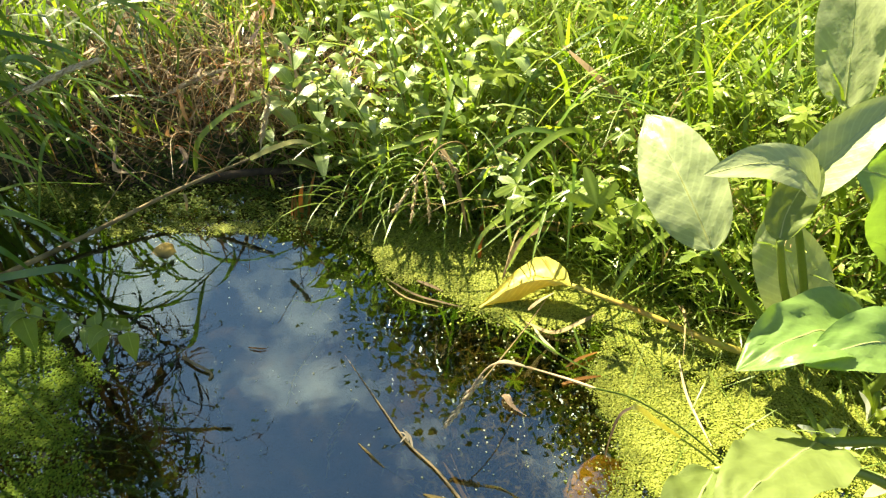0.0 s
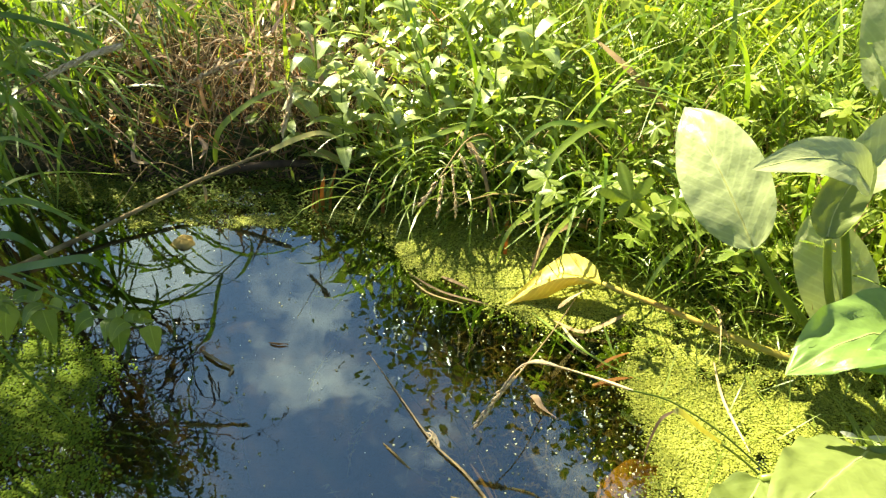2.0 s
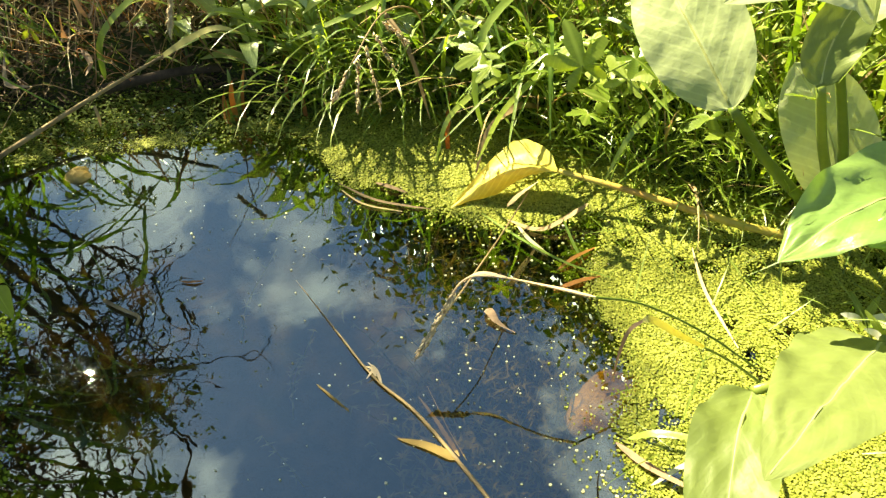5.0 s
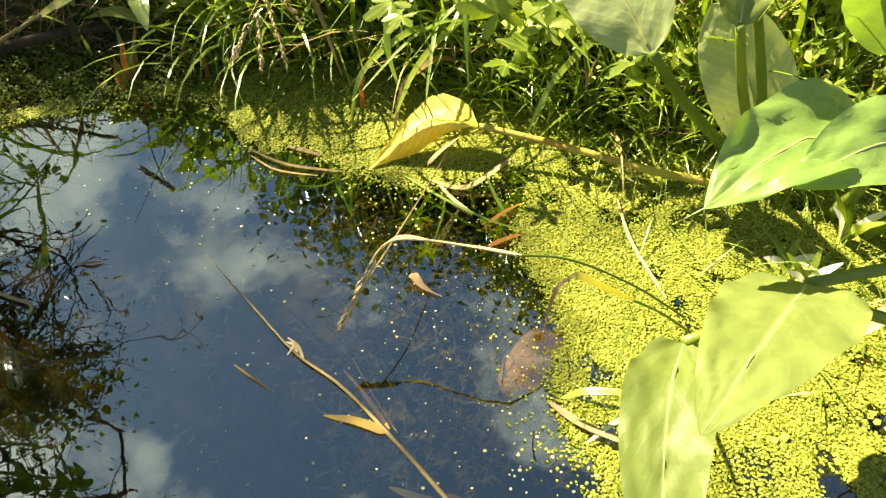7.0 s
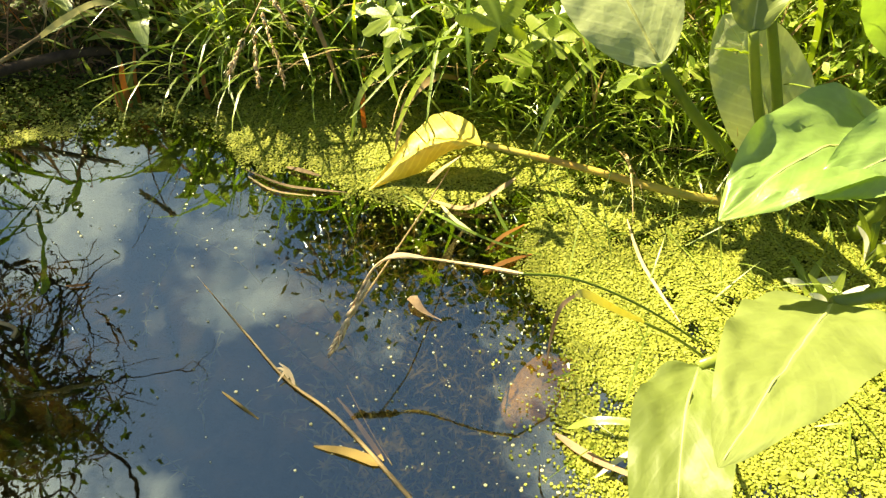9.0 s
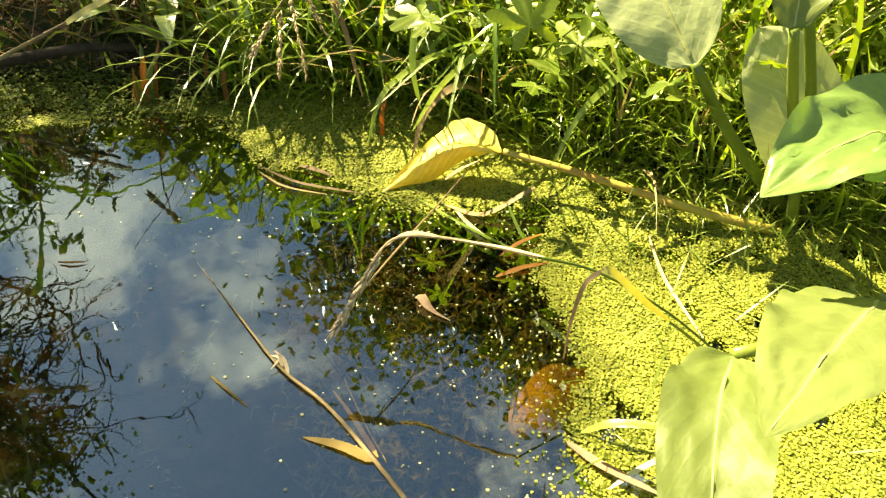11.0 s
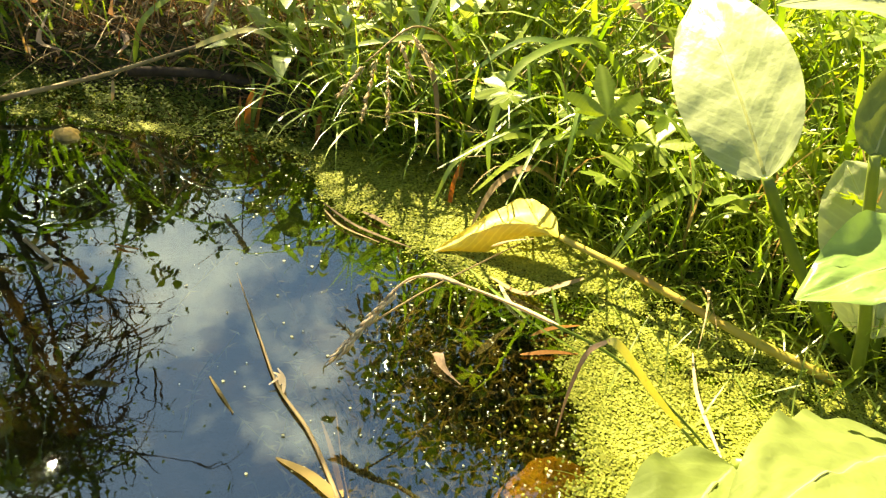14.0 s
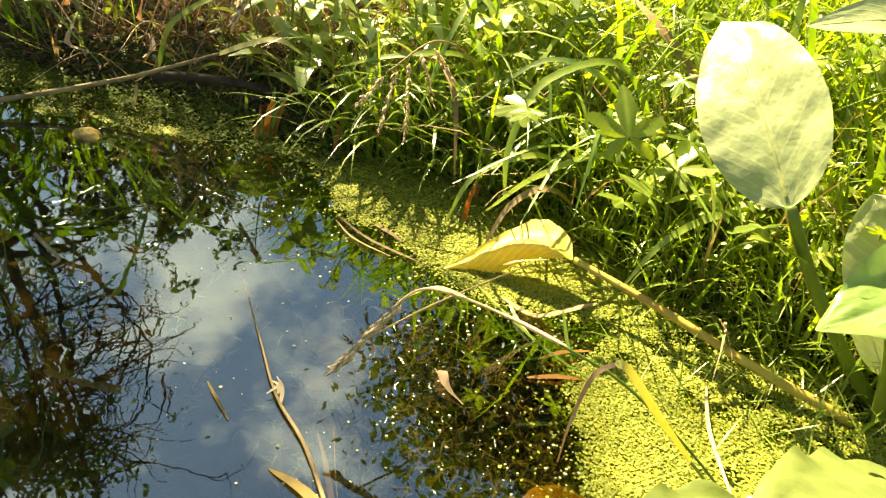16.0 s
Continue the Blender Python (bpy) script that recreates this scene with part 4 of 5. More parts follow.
flat_leaf("dead_leaf", [(0.497, 0.486, 0.066), (0.530, 0.502, 0.072), (0.570, 0.522, 0.050), (0.600, 0.545, 0.020)], 0.008, M_DEAD, "withered pinkish leaf hanging by the plant's foot", wave=0.012, seed=17)


def lump(name, place, size, material, label, category, seed, squash=0.6):
    """A worn stone: a ball pushed in and out by noise."""
    bm = bmesh.new()
    bmesh.ops.create_icosphere(bm, subdivisions=4, radius=1.0)
    for v in bm.verts:
        q = v.co.copy()
        k = 1 + 0.28 * noise.noise(q * 1.3 + Vector((seed, 0, 0))) + 0.10 * noise.noise(q * 3.7 + Vector((0, seed, 0))) + 0.03 * noise.noise(q * 11)
        v.co = Vector((q.x * size[0], q.y * size[1], q.z * size[2])) * k
    me = bpy.data.meshes.new(name)
    bm.to_mesh(me)
    bm.free()
    me.polygons.foreach_set("use_smooth", np.ones(len(me.polygons), dtype=bool))
    me.materials.append(material)
    ob = new(name, me)
    ob.location = place
    return tagged(ob, label, category)


lump("stone", (-0.455, 0.893, -0.004), (0.021, 0.017, 0.014), M_STONE, "wet ochre stone breaking the water surface", "stone", 2.0)
lump("rock", (0.256, 0.536, -0.036), (0.046, 0.042, 0.034), M_ROCK, "brown algae-stained rock under the water", "rock", 5.0)
lump("bank_stone", (-0.47, 1.40, 0.07), (0.055, 0.04, 0.04), M_GREY, "weathered grey stone half hidden on the bank", "stone", 8.0)
lump("bank_stone", (-0.39, 1.36, 0.06), (0.04, 0.03, 0.03), M_GREY, "weathered grey stone half hidden on the bank", "stone", 9.0)

stick = root("fallen_stick", (-0.72, 0.76, 0.0), "long thin brown stick slanting from water to bank", "stick")
tube("rod", [(-0.790, 0.700, 0.000), (-0.661, 0.829, 0.010), (-0.581, 0.912, 0.020), (-0.481, 0.998, 0.042), (-0.407, 1.019, 0.070), (-0.328, 1.026, 0.103)], (0.0050, 0.0022), M_STICK, stick, "", 9, 36)
strip("leaf", [(-0.335, 1.025, 0.100), (-0.285, 1.028, 0.124), (-0.240, 1.030, 0.138), (-0.205, 1.036, 0.122)], 0.005, M_HOOK, stick, "yellow-green withering leaf", (0, -0.6, 0.8))
strip("root_fibre", [(-0.455, 1.005, 0.040), (-0.452, 0.998, 0.026), (-0.455, 0.994, 0.008)], 0.003, M_STRAW, stick, "hanging dry fibres", (0, -1, 0))
log = root("sunken_branch", (-0.35, 1.045, 0.02), "short dark branch piece along the waterline", "branch")
tube("rod", [(-0.455, 1.046, 0.040), (-0.400, 1.056, 0.046), (-0.335, 1.075, 0.046), (-0.270, 1.105, 0.030)], (0.0080, 0.0062), M_TWIG, log, "", 9, 12)
twig = root("floating_twig", (-0.30, 0.65, 0.002), "short brown twig floating on the water", "twig")
tube("rod", [(-0.322, 0.662, 0.004), (-0.296, 0.648, 0.006), (-0.272, 0.638, 0.003), (-0.272, 0.628, 0.001)], (0.0024, 0.0018), M_STICK, twig, "", 7, 12)

# ---- stubs and rusty stems at the water's edge ----


def rusty_stub(place, height, lean, label, seed):
    ob = root("rusty_stub", place, label, "stem", "rusty stems at the waterline")
    rs = np.random.RandomState(seed)
    x, y, z = place
    for k in range(4 if height < 0.09 else 6):
        dx, dy = rs.normal(0, 0.006, 2)
        tx, ty = lean[0] + rs.normal(0, 0.012), lean[1] + rs.normal(0, 0.012)
        strip("sheath", [(x + dx, y + dy, z - 0.012), (x + dx + tx * 0.4, y + dy + ty * 0.4, z + height * 0.5), (x + dx + tx, y + dy + ty, z + height * rs.uniform(0.75, 1.1))], rs.uniform(0.003, 0.006),
              M_RUST if k % 3 else M_STALK, ob, "", (rs.normal(0, 0.5), -1, 0.1), a=0.2, b=0.5, n=10, wave=0.010, seed=seed + k)
    return ob


rusty_stub((-0.262, 1.000, 0.0), 0.052, (0.01, 0.01), "rusty orange stem base with split sheaths in the water", 1)
rusty_stub((-0.242, 1.010, 0.0), 0.075, (0.02, 0.01), "rusty orange stem base with split sheaths in the water", 2)
for px, py, h, s in ((-0.142, 1.003, 0.06, 3), (-0.175, 1.035, 0.05, 4), (0.072, 0.912, 0.055, 5), (0.070, 0.975, 0.05, 6)):
    ob = root("rusty_stub", (px, py, 0), "single rusty brown stem stub in duckweed", "stem", "rusty stems at the waterline")
    strip("sheath", [(px, py, -0.01), (px + 0.002, py + 0.004, h * 0.5), (px + 0.008, py + 0.012, h)], 0.003, M_RUST, ob, "", (0.2, -1, 0.1), a=0.1, b=0.3, n=8)

# hanging seed heads over the far duckweed
head = root("drooping_seed_head", (0.03, 1.03, 0.05), "nodding pale seed head over duckweed", "grass stem")
tube("stem", [(0.040, 1.040, 0.03), (0.048, 0.985, 0.16), (0.020, 0.900, 0.215), (-0.015, 0.835, 0.190)], (0.0013, 0.0009), M_STRAW, head, "", 6, 20)
for k, (dx, dy, dz) in enumerate(((-0.022, -0.012, -0.030), (-0.012, -0.008, -0.068), (0.004, -0.006, -0.085), (0.018, 0.010, -0.060), (0.024, 0.016, -0.040))):
    b = (-0.016 + 0.008 * k, 0.836 + 0.014 * k, 0.186 + 0.006 * k)
    e = (b[0] + dx, b[1] + dy, b[2] + dz)
    seed_spikes(head, [b, tuple((p + q) / 2 for p, q in zip(b, e)), e], 40, 0.010, 0.0014, 20 + k)
head = root("seed_spike", (-0.95, 0.75, 0.0), "long pale plume of grass seed on a thin stem", "grass stem")
tube("stem", [(-0.95, 0.72, 0.02), (-0.72, 0.735, 0.22), (-0.520, 0.770, 0.330), (-0.470, 0.790, 0.350)], (0.0016, 0.0012), M_STRAW, head, "", 6, 20)
seed_spikes(head, [(-0.495, 0.780, 0.340), (-0.445, 0.800, 0.360), (-0.400, 0.815, 0.372)], 260, 0.014, 0.0018, 30, spread=0.35)
head = root("seed_spike", (-0.60, 1.16, 0.06), "pale dry seed plume leaning over the bank tangle", "grass stem")
tube("stem", [(-0.68, 1.16, 0.05), (-0.584, 1.15, 0.129), (-0.506, 1.15, 0.160), (-0.400, 1.15, 0.206)], (0.0012, 0.0008), M_STRAW, head, "", 6, 16)
seed_spikes(head, [(-0.520, 1.15, 0.156), (-0.448, 1.15, 0.190), (-0.391, 1.15, 0.208)], 200, 0.013, 0.0017, 31, spread=0.4)
head = root("seed_spike", (-0.28, 1.06, 0.05), "pale dry seed plume nodding over the shore", "grass stem")
tube("stem", [(-0.27, 1.07, 0.04), (-0.290, 1.05, 0.16), (-0.284, 1.03, 0.228), (-0.274, 1.02, 0.222)], (0.0012, 0.0008), M_STRAW, head, "", 6, 16)
seed_spikes(head, [(-0.284, 1.03, 0.230), (-0.274, 1.02, 0.215), (-0.278, 1.01, 0.190), (-0.292, 1.0, 0.150)], 200, 0.013, 0.0018, 32, spread=0.5)

# ---- herbs on the bank ----


def small_leaf(parent, base, direction, length, half, material, droop=0.5, a=0.5, b=0.8, up=None, n=7, nv=4, name="leaf"):
    d = Vector(direction).normalized()
    tip = d * length + Vector((0, 0, -droop * length))
    pts = [Vector(base), Vector(base) + d * length * 0.5 + Vector((0, 0, 0.04 * length)), Vector(base) + tip]
    line = bezier(pts, n)
    nrm = Vector(up) if up else Vector((-d.x * 0.3, -d.y * 0.3, 1)).normalized()
    v, f, uv = sheet_data(line, ovate(n, half, a, b), nrm, 0.22, 0.0, nv)
    return mesh_object(name, v, f, material, parent, "", uv)


def herb(seed, height, pairs, leaf_len, label):
    """An upright herb: a stem with opposite pairs of lance-shaped leaves."""
    rs = np.random.RandomState(seed)
    ob = root("leafy_herb", (0, 0, 0), label, "herb", "leafy herbs on the bank")
    lx, ly = rs.normal(0, 0.04), rs.normal(0, 0.04)
    pts = [(0, 0, -0.01), (lx * 0.3, ly * 0.3, height * 0.5), (lx, ly, height)]
    tube("stem", pts, (0.0024, 0.0012), M_STALK, ob, "", 6, 10)
    line = bezier(pts, 20)
    for k in range(pairs):
        f = 0.18 + 0.82 * k / (pairs - 1)
        base = line[int(f * 20)]
        ang = rs.uniform(0, 0.6) + (1.57 if k % 2 else 0)
        size = leaf_len * (1.0 - 0.55 * max(0, f - 0.5) * 2) * rs.uniform(0.8, 1.15)
        for s in (0, math.pi):
            d = (math.cos(ang + s), math.sin(ang + s), 0.35 + 0.5 * f + rs.normal(0, 0.15))
            small_leaf(ob, base, d, size, size * 0.17, M_HERB, rs.uniform(0.1, 0.65), n=9, a=0.6, b=0.95)
    return ob


def lobed_data(radius, seed):
    """A deeply cut leaf of three toothed lobes, as a fan that is slightly cupped."""
    rs = np.random.RandomState(seed)
    rim = []
    for lobe in range(5):
        mid = -2.2 + 1.1 * lobe
        size = radius * (1.0 if lobe == 2 else 0.9 if lobe in (1, 3) else 0.65)
        for off, r in ((-0.50, 0.30), (-0.34, 0.72), (-0.24, 0.66), (-0.12, 0.95), (0.0, 1.0), (0.12, 0.93), (0.24, 0.68), (0.34, 0.74), (0.50, 0.30)):
            a = mid + off + rs.normal(0, 0.02)
            rim.append((a, size * r * rs.uniform(0.92, 1.06)))
    verts, uvs = [(0, 0, 0)], [(0.5, 0.0)]
    for ring, k in ((0.5, 1), (1.0, 2)):
        for a, r in rim:
            q = r * ring if ring == 1.0 else min(r * 0.55, radius * 0.30)
            z = 0.10 * radius * (q / radius) ** 2 * (1 if k == 1 else -0.8) + 0.05 * radius * math.sin(5 * a) * ring
            verts.append((q * math.sin(a), q * math.cos(a) + 0.0, z))
            uvs.append((0.5 + 0.5 * q / radius * math.sin(a), q / radius))
    m = len(rim)
    faces = [(0, 1 + (i + 1), 1 + i) for i in range(m - 1)]
    faces += [(1 + i, 1 + i + 1, 1 + m + i + 1, 1 + m + i) for i in range(m - 1)]
    return verts, faces, uvs


def lobed_herb(seed, leaves, size, height, label):
    rs = np.random.RandomState(seed)
    ob = root("lobed_herb", (0, 0, 0), label, "herb", "lobed herbs among the grass")
    for k in range(leaves):
        a = 6.283 * k / leaves + rs.normal(0, 0.4)
        reach, h = height * rs.uniform(0.3, 0.8), height * rs.uniform(0.6, 1.15)
        top = Vector((reach * math.cos(a), reach * math.sin(a), h))
        tube("stalk", [(0, 0, -0.005), (top.x * 0.35, top.y * 0.35, h * 0.6), tuple(top)], (0.0011, 0.0008), M_STALK, ob, "", 5, 6)
        v, f, uv = lobed_data(size * rs.uniform(0.75, 1.2), seed * 10 + k)
        m = Matrix.Translation(top) @ Matrix.Rotation(a - 1.57 + rs.normal(0, 0.4), 4, "Z") @ Matrix.Rotation(rs.normal(-0.35, 0.35), 4, "X") @ Matrix.Rotation(rs.normal(0, 0.3), 4, "Y")
        mesh_object("leaf", [m @ Vector(q) for q in v], f, M_CUP, ob, "", uv)
    return ob


def scatter(protos, spots, seed, smin=0.8, smax=1.2):
    rs = np.random.RandomState(seed)
    for k, (x, y) in enumerate(spots):
        src = protos[k % len(protos)]
        s = rs.uniform(smin, smax)
        m = Matrix.Translation((x, y, gz(x, y))) @ Matrix.Rotation(rs.uniform(0, 6.28), 4, "Z") @ Matrix.Rotation(rs.normal(0, 0.16), 4, "X") @ Matrix.Scale(s, 4)
        if k < len(protos):
            src.matrix_basis = m
        else:
            copy_thing(src, m)


def spots_in(count, box, lo, hi, seed, gap, thin=None):
    rs = np.random.RandomState(seed)
    out = []
    tries = 0
    while len(out) < count and tries < 6000:
        tries += 1
        x, y = rs.uniform(box[0], box[2]), rs.uniform(box[1], box[3])
        d = float(shore_distance(np.array([x]), np.array([y]))[0])
        if lo < d < hi and all((x - a) ** 2 + (y - b) ** 2 > gap * gap for a, b in out) and (thin is None or rs.uniform() < thin(x, y)):
            out.append((x, y))
    return out


HERB = "leafy green herb with glossy lance-shaped leaves"
herbs = [herb(51, 0.20, 6, 0.092, HERB), herb(52, 0.24, 7, 0.078, HERB), herb(53, 0.15, 5, 0.086, HERB), herb(54, 0.27, 7, 0.100, HERB), herb(55, 0.18, 7, 0.060, HERB)]
spots = spots_in(26, (-0.36, 1.03, 0.12, 1.36), 0.0, 0.4, 61, 0.05) + spots_in(16, (-0.5, 1.3, 1.2, 2.4), 0.1, 1.5, 62, 0.10)
scatter(herbs, spots, 63)

CUP = "low herb with deeply lobed bright green leaves"
cups = [lobed_herb(71, 6, 0.026, 0.10, CUP), lobed_herb(72, 5, 0.032, 0.15, CUP), lobed_herb(73, 7, 0.023, 0.09, CUP), lobed_herb(74, 5, 0.028, 0.20, CUP)]
spots = spots_in(34, (0.16, 0.80, 0.72, 1.2), 0.0, 0.5, 81, 0.05) + spots_in(130, (-0.1, 1.05, 1.3, 2.3), 0.05, 1.5, 82, 0.055)
spots += spots_in(5, (-0.85, 1.08, -0.36, 1.5), 0.02, 0.5, 84, 0.07)
scatter(cups, spots, 83)

# the large lobed leaf close to the water
ob = root("lobed_herb", (0.30, 0.90, 0.04), "herb with a large bright lobed leaf by the water", "herb")
for px, py, pz, s, tx, tz in ((0.235, 0.815, 0.185, 0.050, 0.9, 0.5), (0.285, 0.825, 0.160, 0.040, 0.7, -0.6), (0.270, 0.84, 0.12, 0.036, 0.5, 1.4)):
    tube("stalk", [(0.30, 0.90, 0.03), ((0.30 + px) / 2, 0.875, pz * 0.75), (px, py, pz)], (0.0014, 0.001), M_STALK, ob, "", 5, 8)
    v, f, uv = lobed_data(s, int(s * 1000))
    m = Matrix.Translation((px, py, pz)) @ Matrix.Rotation(tz, 4, "Z") @ Matrix.Rotation(tx, 4, "X")
    mesh_object("leaf", [m @ Vector(q) for q in v], f, M_CUP, ob, "", uv)

# ---- brown tangle of dead stems on the shaded bank ----


def tangle():
    rs = np.random.RandomState(91)
    for k in range(220):
        x, y = rs.normal(-0.50, 0.20), rs.uniform(1.08, 1.42)
        if float(shore_distance(np.array([x]), np.array([y]))[0]) < 0.005:
            y = 1.12 + rs.uniform(0, 0.2)
        z = gz(x, y)
        a, ln = rs.uniform(0, 6.28), rs.uniform(0.10, 0.26)
        h = rs.uniform(0.02, 0.16)
        p = [(x, y, z), (x + 0.4 * ln * math.cos(a), y + 0.4 * ln * math.sin(a), z + h), (x + ln * math.cos(a + 0.3), y + ln * math.sin(a + 0.3), max(z + h * rs.uniform(0.2, 1.1), 0.01))]
        ob = root("withered_plant", (x, y, z), "thin brown withered plant in the bank tangle", "plant", "withered plants on the bank")
        tube("stem", p, (rs.uniform(0.0006, 0.0014), 0.0005), M_STRAW if k % 5 in (0, 3) else M_DEAD if k % 5 == 1 else M_RUST if k % 5 == 2 else M_SEED, ob, "", 5, 10)
        if k % 3 == 0:
            strip("leaf", [p[1], tuple(q + rs.normal(0, 0.02) for q in p[1]), tuple(q + rs.normal(0, 0.035) for q in p[1])], 0.0045, M_DEAD, ob, "shrivelled brown leaf", n=6, wave=0.004)


tangle()


def litter():
    """Cress, moss and scraps along the shaded waterline, too small to count."""
    rs = np.random.RandomState(97)
    verts, faces = [], []
    for _ in range(8000):
        x, y = rs.uniform(-0.75, -0.10), rs.normal(1.03, 0.05)
        d = float(shore_distance(np.array([x]), np.array([y]))[0])
        if d < -0.11 or d > 0.10:
            continue
        z = max(gz(x, y), 0.0) + rs.uniform(0.001, 0.018)
        r, a = rs.uniform(0.0012, 0.0032), rs.uniform(0, 6.28)
        tx, ty = rs.normal(0, 0.4, 2)
        b = len(verts)
        for q in range(5):
            ox, oy = r * math.cos(a + q * 1.257), 0.75 * r * math.sin(a + q * 1.257)
            verts.append((x + ox, y + oy, z + ox * tx + oy * ty))
        faces.append(tuple(range(b, b + 5)))
    return tagged(mesh_object("water_cress", verts, faces, M_MOSS, smooth=False), "small-leaved cress and scraps along the shaded shore", "water plants", "", "stuff")


litter()


def bank_litter():
    rs = np.random.RandomState(98)
    verts, faces = [], []
    for _ in range(5200):
        x, y = rs.normal(-0.50, 0.22), rs.uniform(1.06, 1.5)
        d = float(shore_distance(np.array([x]), np.array([y]))[0])
        if d < 0.0:
            continue
        z = gz(x, y) + rs.uniform(0.0, 0.03)
        ln, w, a = rs.uniform(0.004, 0.016), rs.uniform(0.0008, 0.0028), rs.uniform(0, 6.28)
        dx, dy, dz = ln * math.cos(a), ln * math.sin(a), ln * rs.normal(0, 0.4)
        b = len(verts)
        verts += [(x - dx, y - dy, z - dz), (x - dy / ln * w, y + dx / ln * w, z), (x + dx, y + dy, z + dz), (x + dy / ln * w, y - dx / ln * w, z + 0.003)]
        faces.append((b, b + 1, b + 2, b + 3))
    return tagged(mesh_object("leaf_litter", verts, faces, M_LITTER, smooth=False), "brown leaf litter and broken stalks on the bank", "litter", "", "stuff")


bank_litter()

# ---- reed grass arching in from the side, and the twining vine ----


def reed_tuft(place, blades, seed, heading, label, length=(0.35, 0.6), width=(0.006, 0.011), spread=0.8):
    ob = root("reed_tuft", place, label, "reed grass", "reed grass beside the pond")
    rs = np.random.RandomState(seed)
    x, y, z = place
    for _ in range(blades):
        a, ln = heading + rs.normal(0, spread), rs.uniform(*length)
        h = ln * rs.uniform(0.28, 0.60)
        bx, by = x + rs.normal(0, 0.03), y + rs.normal(0, 0.03)
        c, s = math.cos(a), math.sin(a)
        pts = [(bx, by, z - 0.01), (bx + 0.22 * ln * c, by + 0.22 * ln * s, z + h * 0.75), (bx + 0.5 * ln * c, by + 0.5 * ln * s, z + h), (bx + 0.85 * ln * c, by + 0.85 * ln * s, z + h * rs.uniform(0.35, 0.8))]
        strip("blade", pts, rs.uniform(*width) * 0.5, M_REED, ob, "", (-c * 0.4, -s * 0.4, 1), 0.25, rs.normal(0, 0.4), a=0.15, b=0.55, n=14)
    return ob


REED = "arching green reed blades lit from behind"
reed_tuft((-0.86, 0.98, 0.02), 14, 101, -0.3, REED)
reed_tuft((-0.98, 1.15, 0.04), 14, 102, -0.2, REED)
reed_tuft((-0.90, 1.38, 0.06), 14, 103, -0.4, REED, (0.4, 0.7))
reed_tuft((-1.00, 0.75, 0.01), 14, 104, -0.1, REED, (0.4, 0.65))
reed_tuft((-0.72, 1.55, 0.08), 12, 105, -0.9, REED, (0.3, 0.5))
reed_tuft((-0.45, 1.75, 0.10), 12, 106, -1.4, REED, (0.3, 0.5), spread=1.2)
reed_tuft((0.10, 1.42, 0.08), 9, 107, -1.3, REED, (0.25, 0.4), spread=1.4)
reed_tuft((0.45, 1.30, 0.08), 9, 108, -1.8, REED, (0.25, 0.4), spread=1.4)
reed_tuft((0.20, 1.02, 0.04), 12, 109, -1.9, "fine green grass tuft hanging over the water", (0.18, 0.30), (0.005, 0.009), 1.0)
reed_tuft((0.10, 1.06, 0.04), 12, 110, -2.2, "fine green grass tuft hanging over the water", (0.18, 0.30), (0.005, 0.009), 1.0)
reed_tuft((0.30, 0.94, 0.04), 12, 111, -1.6, "fine green grass tuft hanging over the water", (0.16, 0.28), (0.005, 0.008), 1.2)
reed_tuft((-1.10, 1.45, 0.08), 16, 113, -0.1, REED, (0.4, 0.7))
reed_tuft((-0.80, 1.18, 0.04), 12, 114, -0.5, REED, (0.25, 0.5))
reed_tuft((-0.70, 0.60, 0.00), 6, 112, 0.0, REED, (0.3, 0.5))



def bent_blade(points, half, material, label, normal=(0, -0.6, 0.8), twist=0.0):
    ob = root("arching_grass", points[0], label, "grass", "arching grasses on the bank")
    strip("blade", points, half, material, ob, "", normal, 0.25, twist, a=0.2, b=0.5, n=20)
    return ob


bent_blade([(-0.040, 1.290, 0.06), (-0.034, 1.280, 0.17), (-0.020, 1.300, 0.235), (0.002, 1.300, 0.225), (0.015, 1.300, 0.155)], 0.0065, M_GRASS, "broad grass blade bent sharply over")
bent_blade([(-0.452, 1.055, 0.050), (-0.435, 1.06, 0.108), (-0.401, 1.07, 0.143), (-0.357, 1.09, 0.168), (-0.305, 1.10, 0.186)], 0.0060, M_GRASS, "broad yellow-green blade rising from the tangle")
bent_blade([(0.340, 1.090, 0.08), (0.308, 1.100, 0.165), (0.249, 1.121, 0.22), (0.191, 1.177, 0.25)], 0.0070, M_STRAW, "long pale blade with a withered tip")
bent_blade([(0.30, 1.02, 0.05), (0.22, 0.98, 0.20), (0.14, 0.905, 0.195), (0.118, 0.870, 0.130), (0.125, 0.850, 0.075)], 0.0050, M_GRASS, "long green blade drooping towards the water")
bent_blade([(0.26, 1.08, 0.06), (0.21, 1.00, 0.17), (0.13, 0.985, 0.195), (0.055, 0.960, 0.135)], 0.0045, M_GRASS, "long green blade drooping towards the water")
bent_blade([(0.08, 1.12, 0.06), (0.03, 1.04, 0.16), (-0.05, 0.985, 0.165), (-0.13, 0.985, 0.135)], 0.0045, M_GRASS, "green blade reaching over shaded duckweed")
bent_blade([(0.06, 1.16, 0.06), (0.03, 1.08, 0.24), (0.015, 0.985, 0.215), (-0.010, 0.945, 0.110)], 0.0042, M_GRASS, "long green blade drooping towards the water")
bent_blade([(0.28, 0.98, 0.05), (0.22, 0.92, 0.12), (0.155, 0.862, 0.105), (0.120, 0.776, 0.095)], 0.0042, M_GRASS, "green blade hanging its tip over duckweed")
bent_blade([(0.18, 1.00, 0.03), (0.15, 0.93, 0.10), (0.085, 0.885, 0.080), (0.060, 0.865, 0.020)], 0.0042, M_GRASS, "green blade dipping into the duckweed")
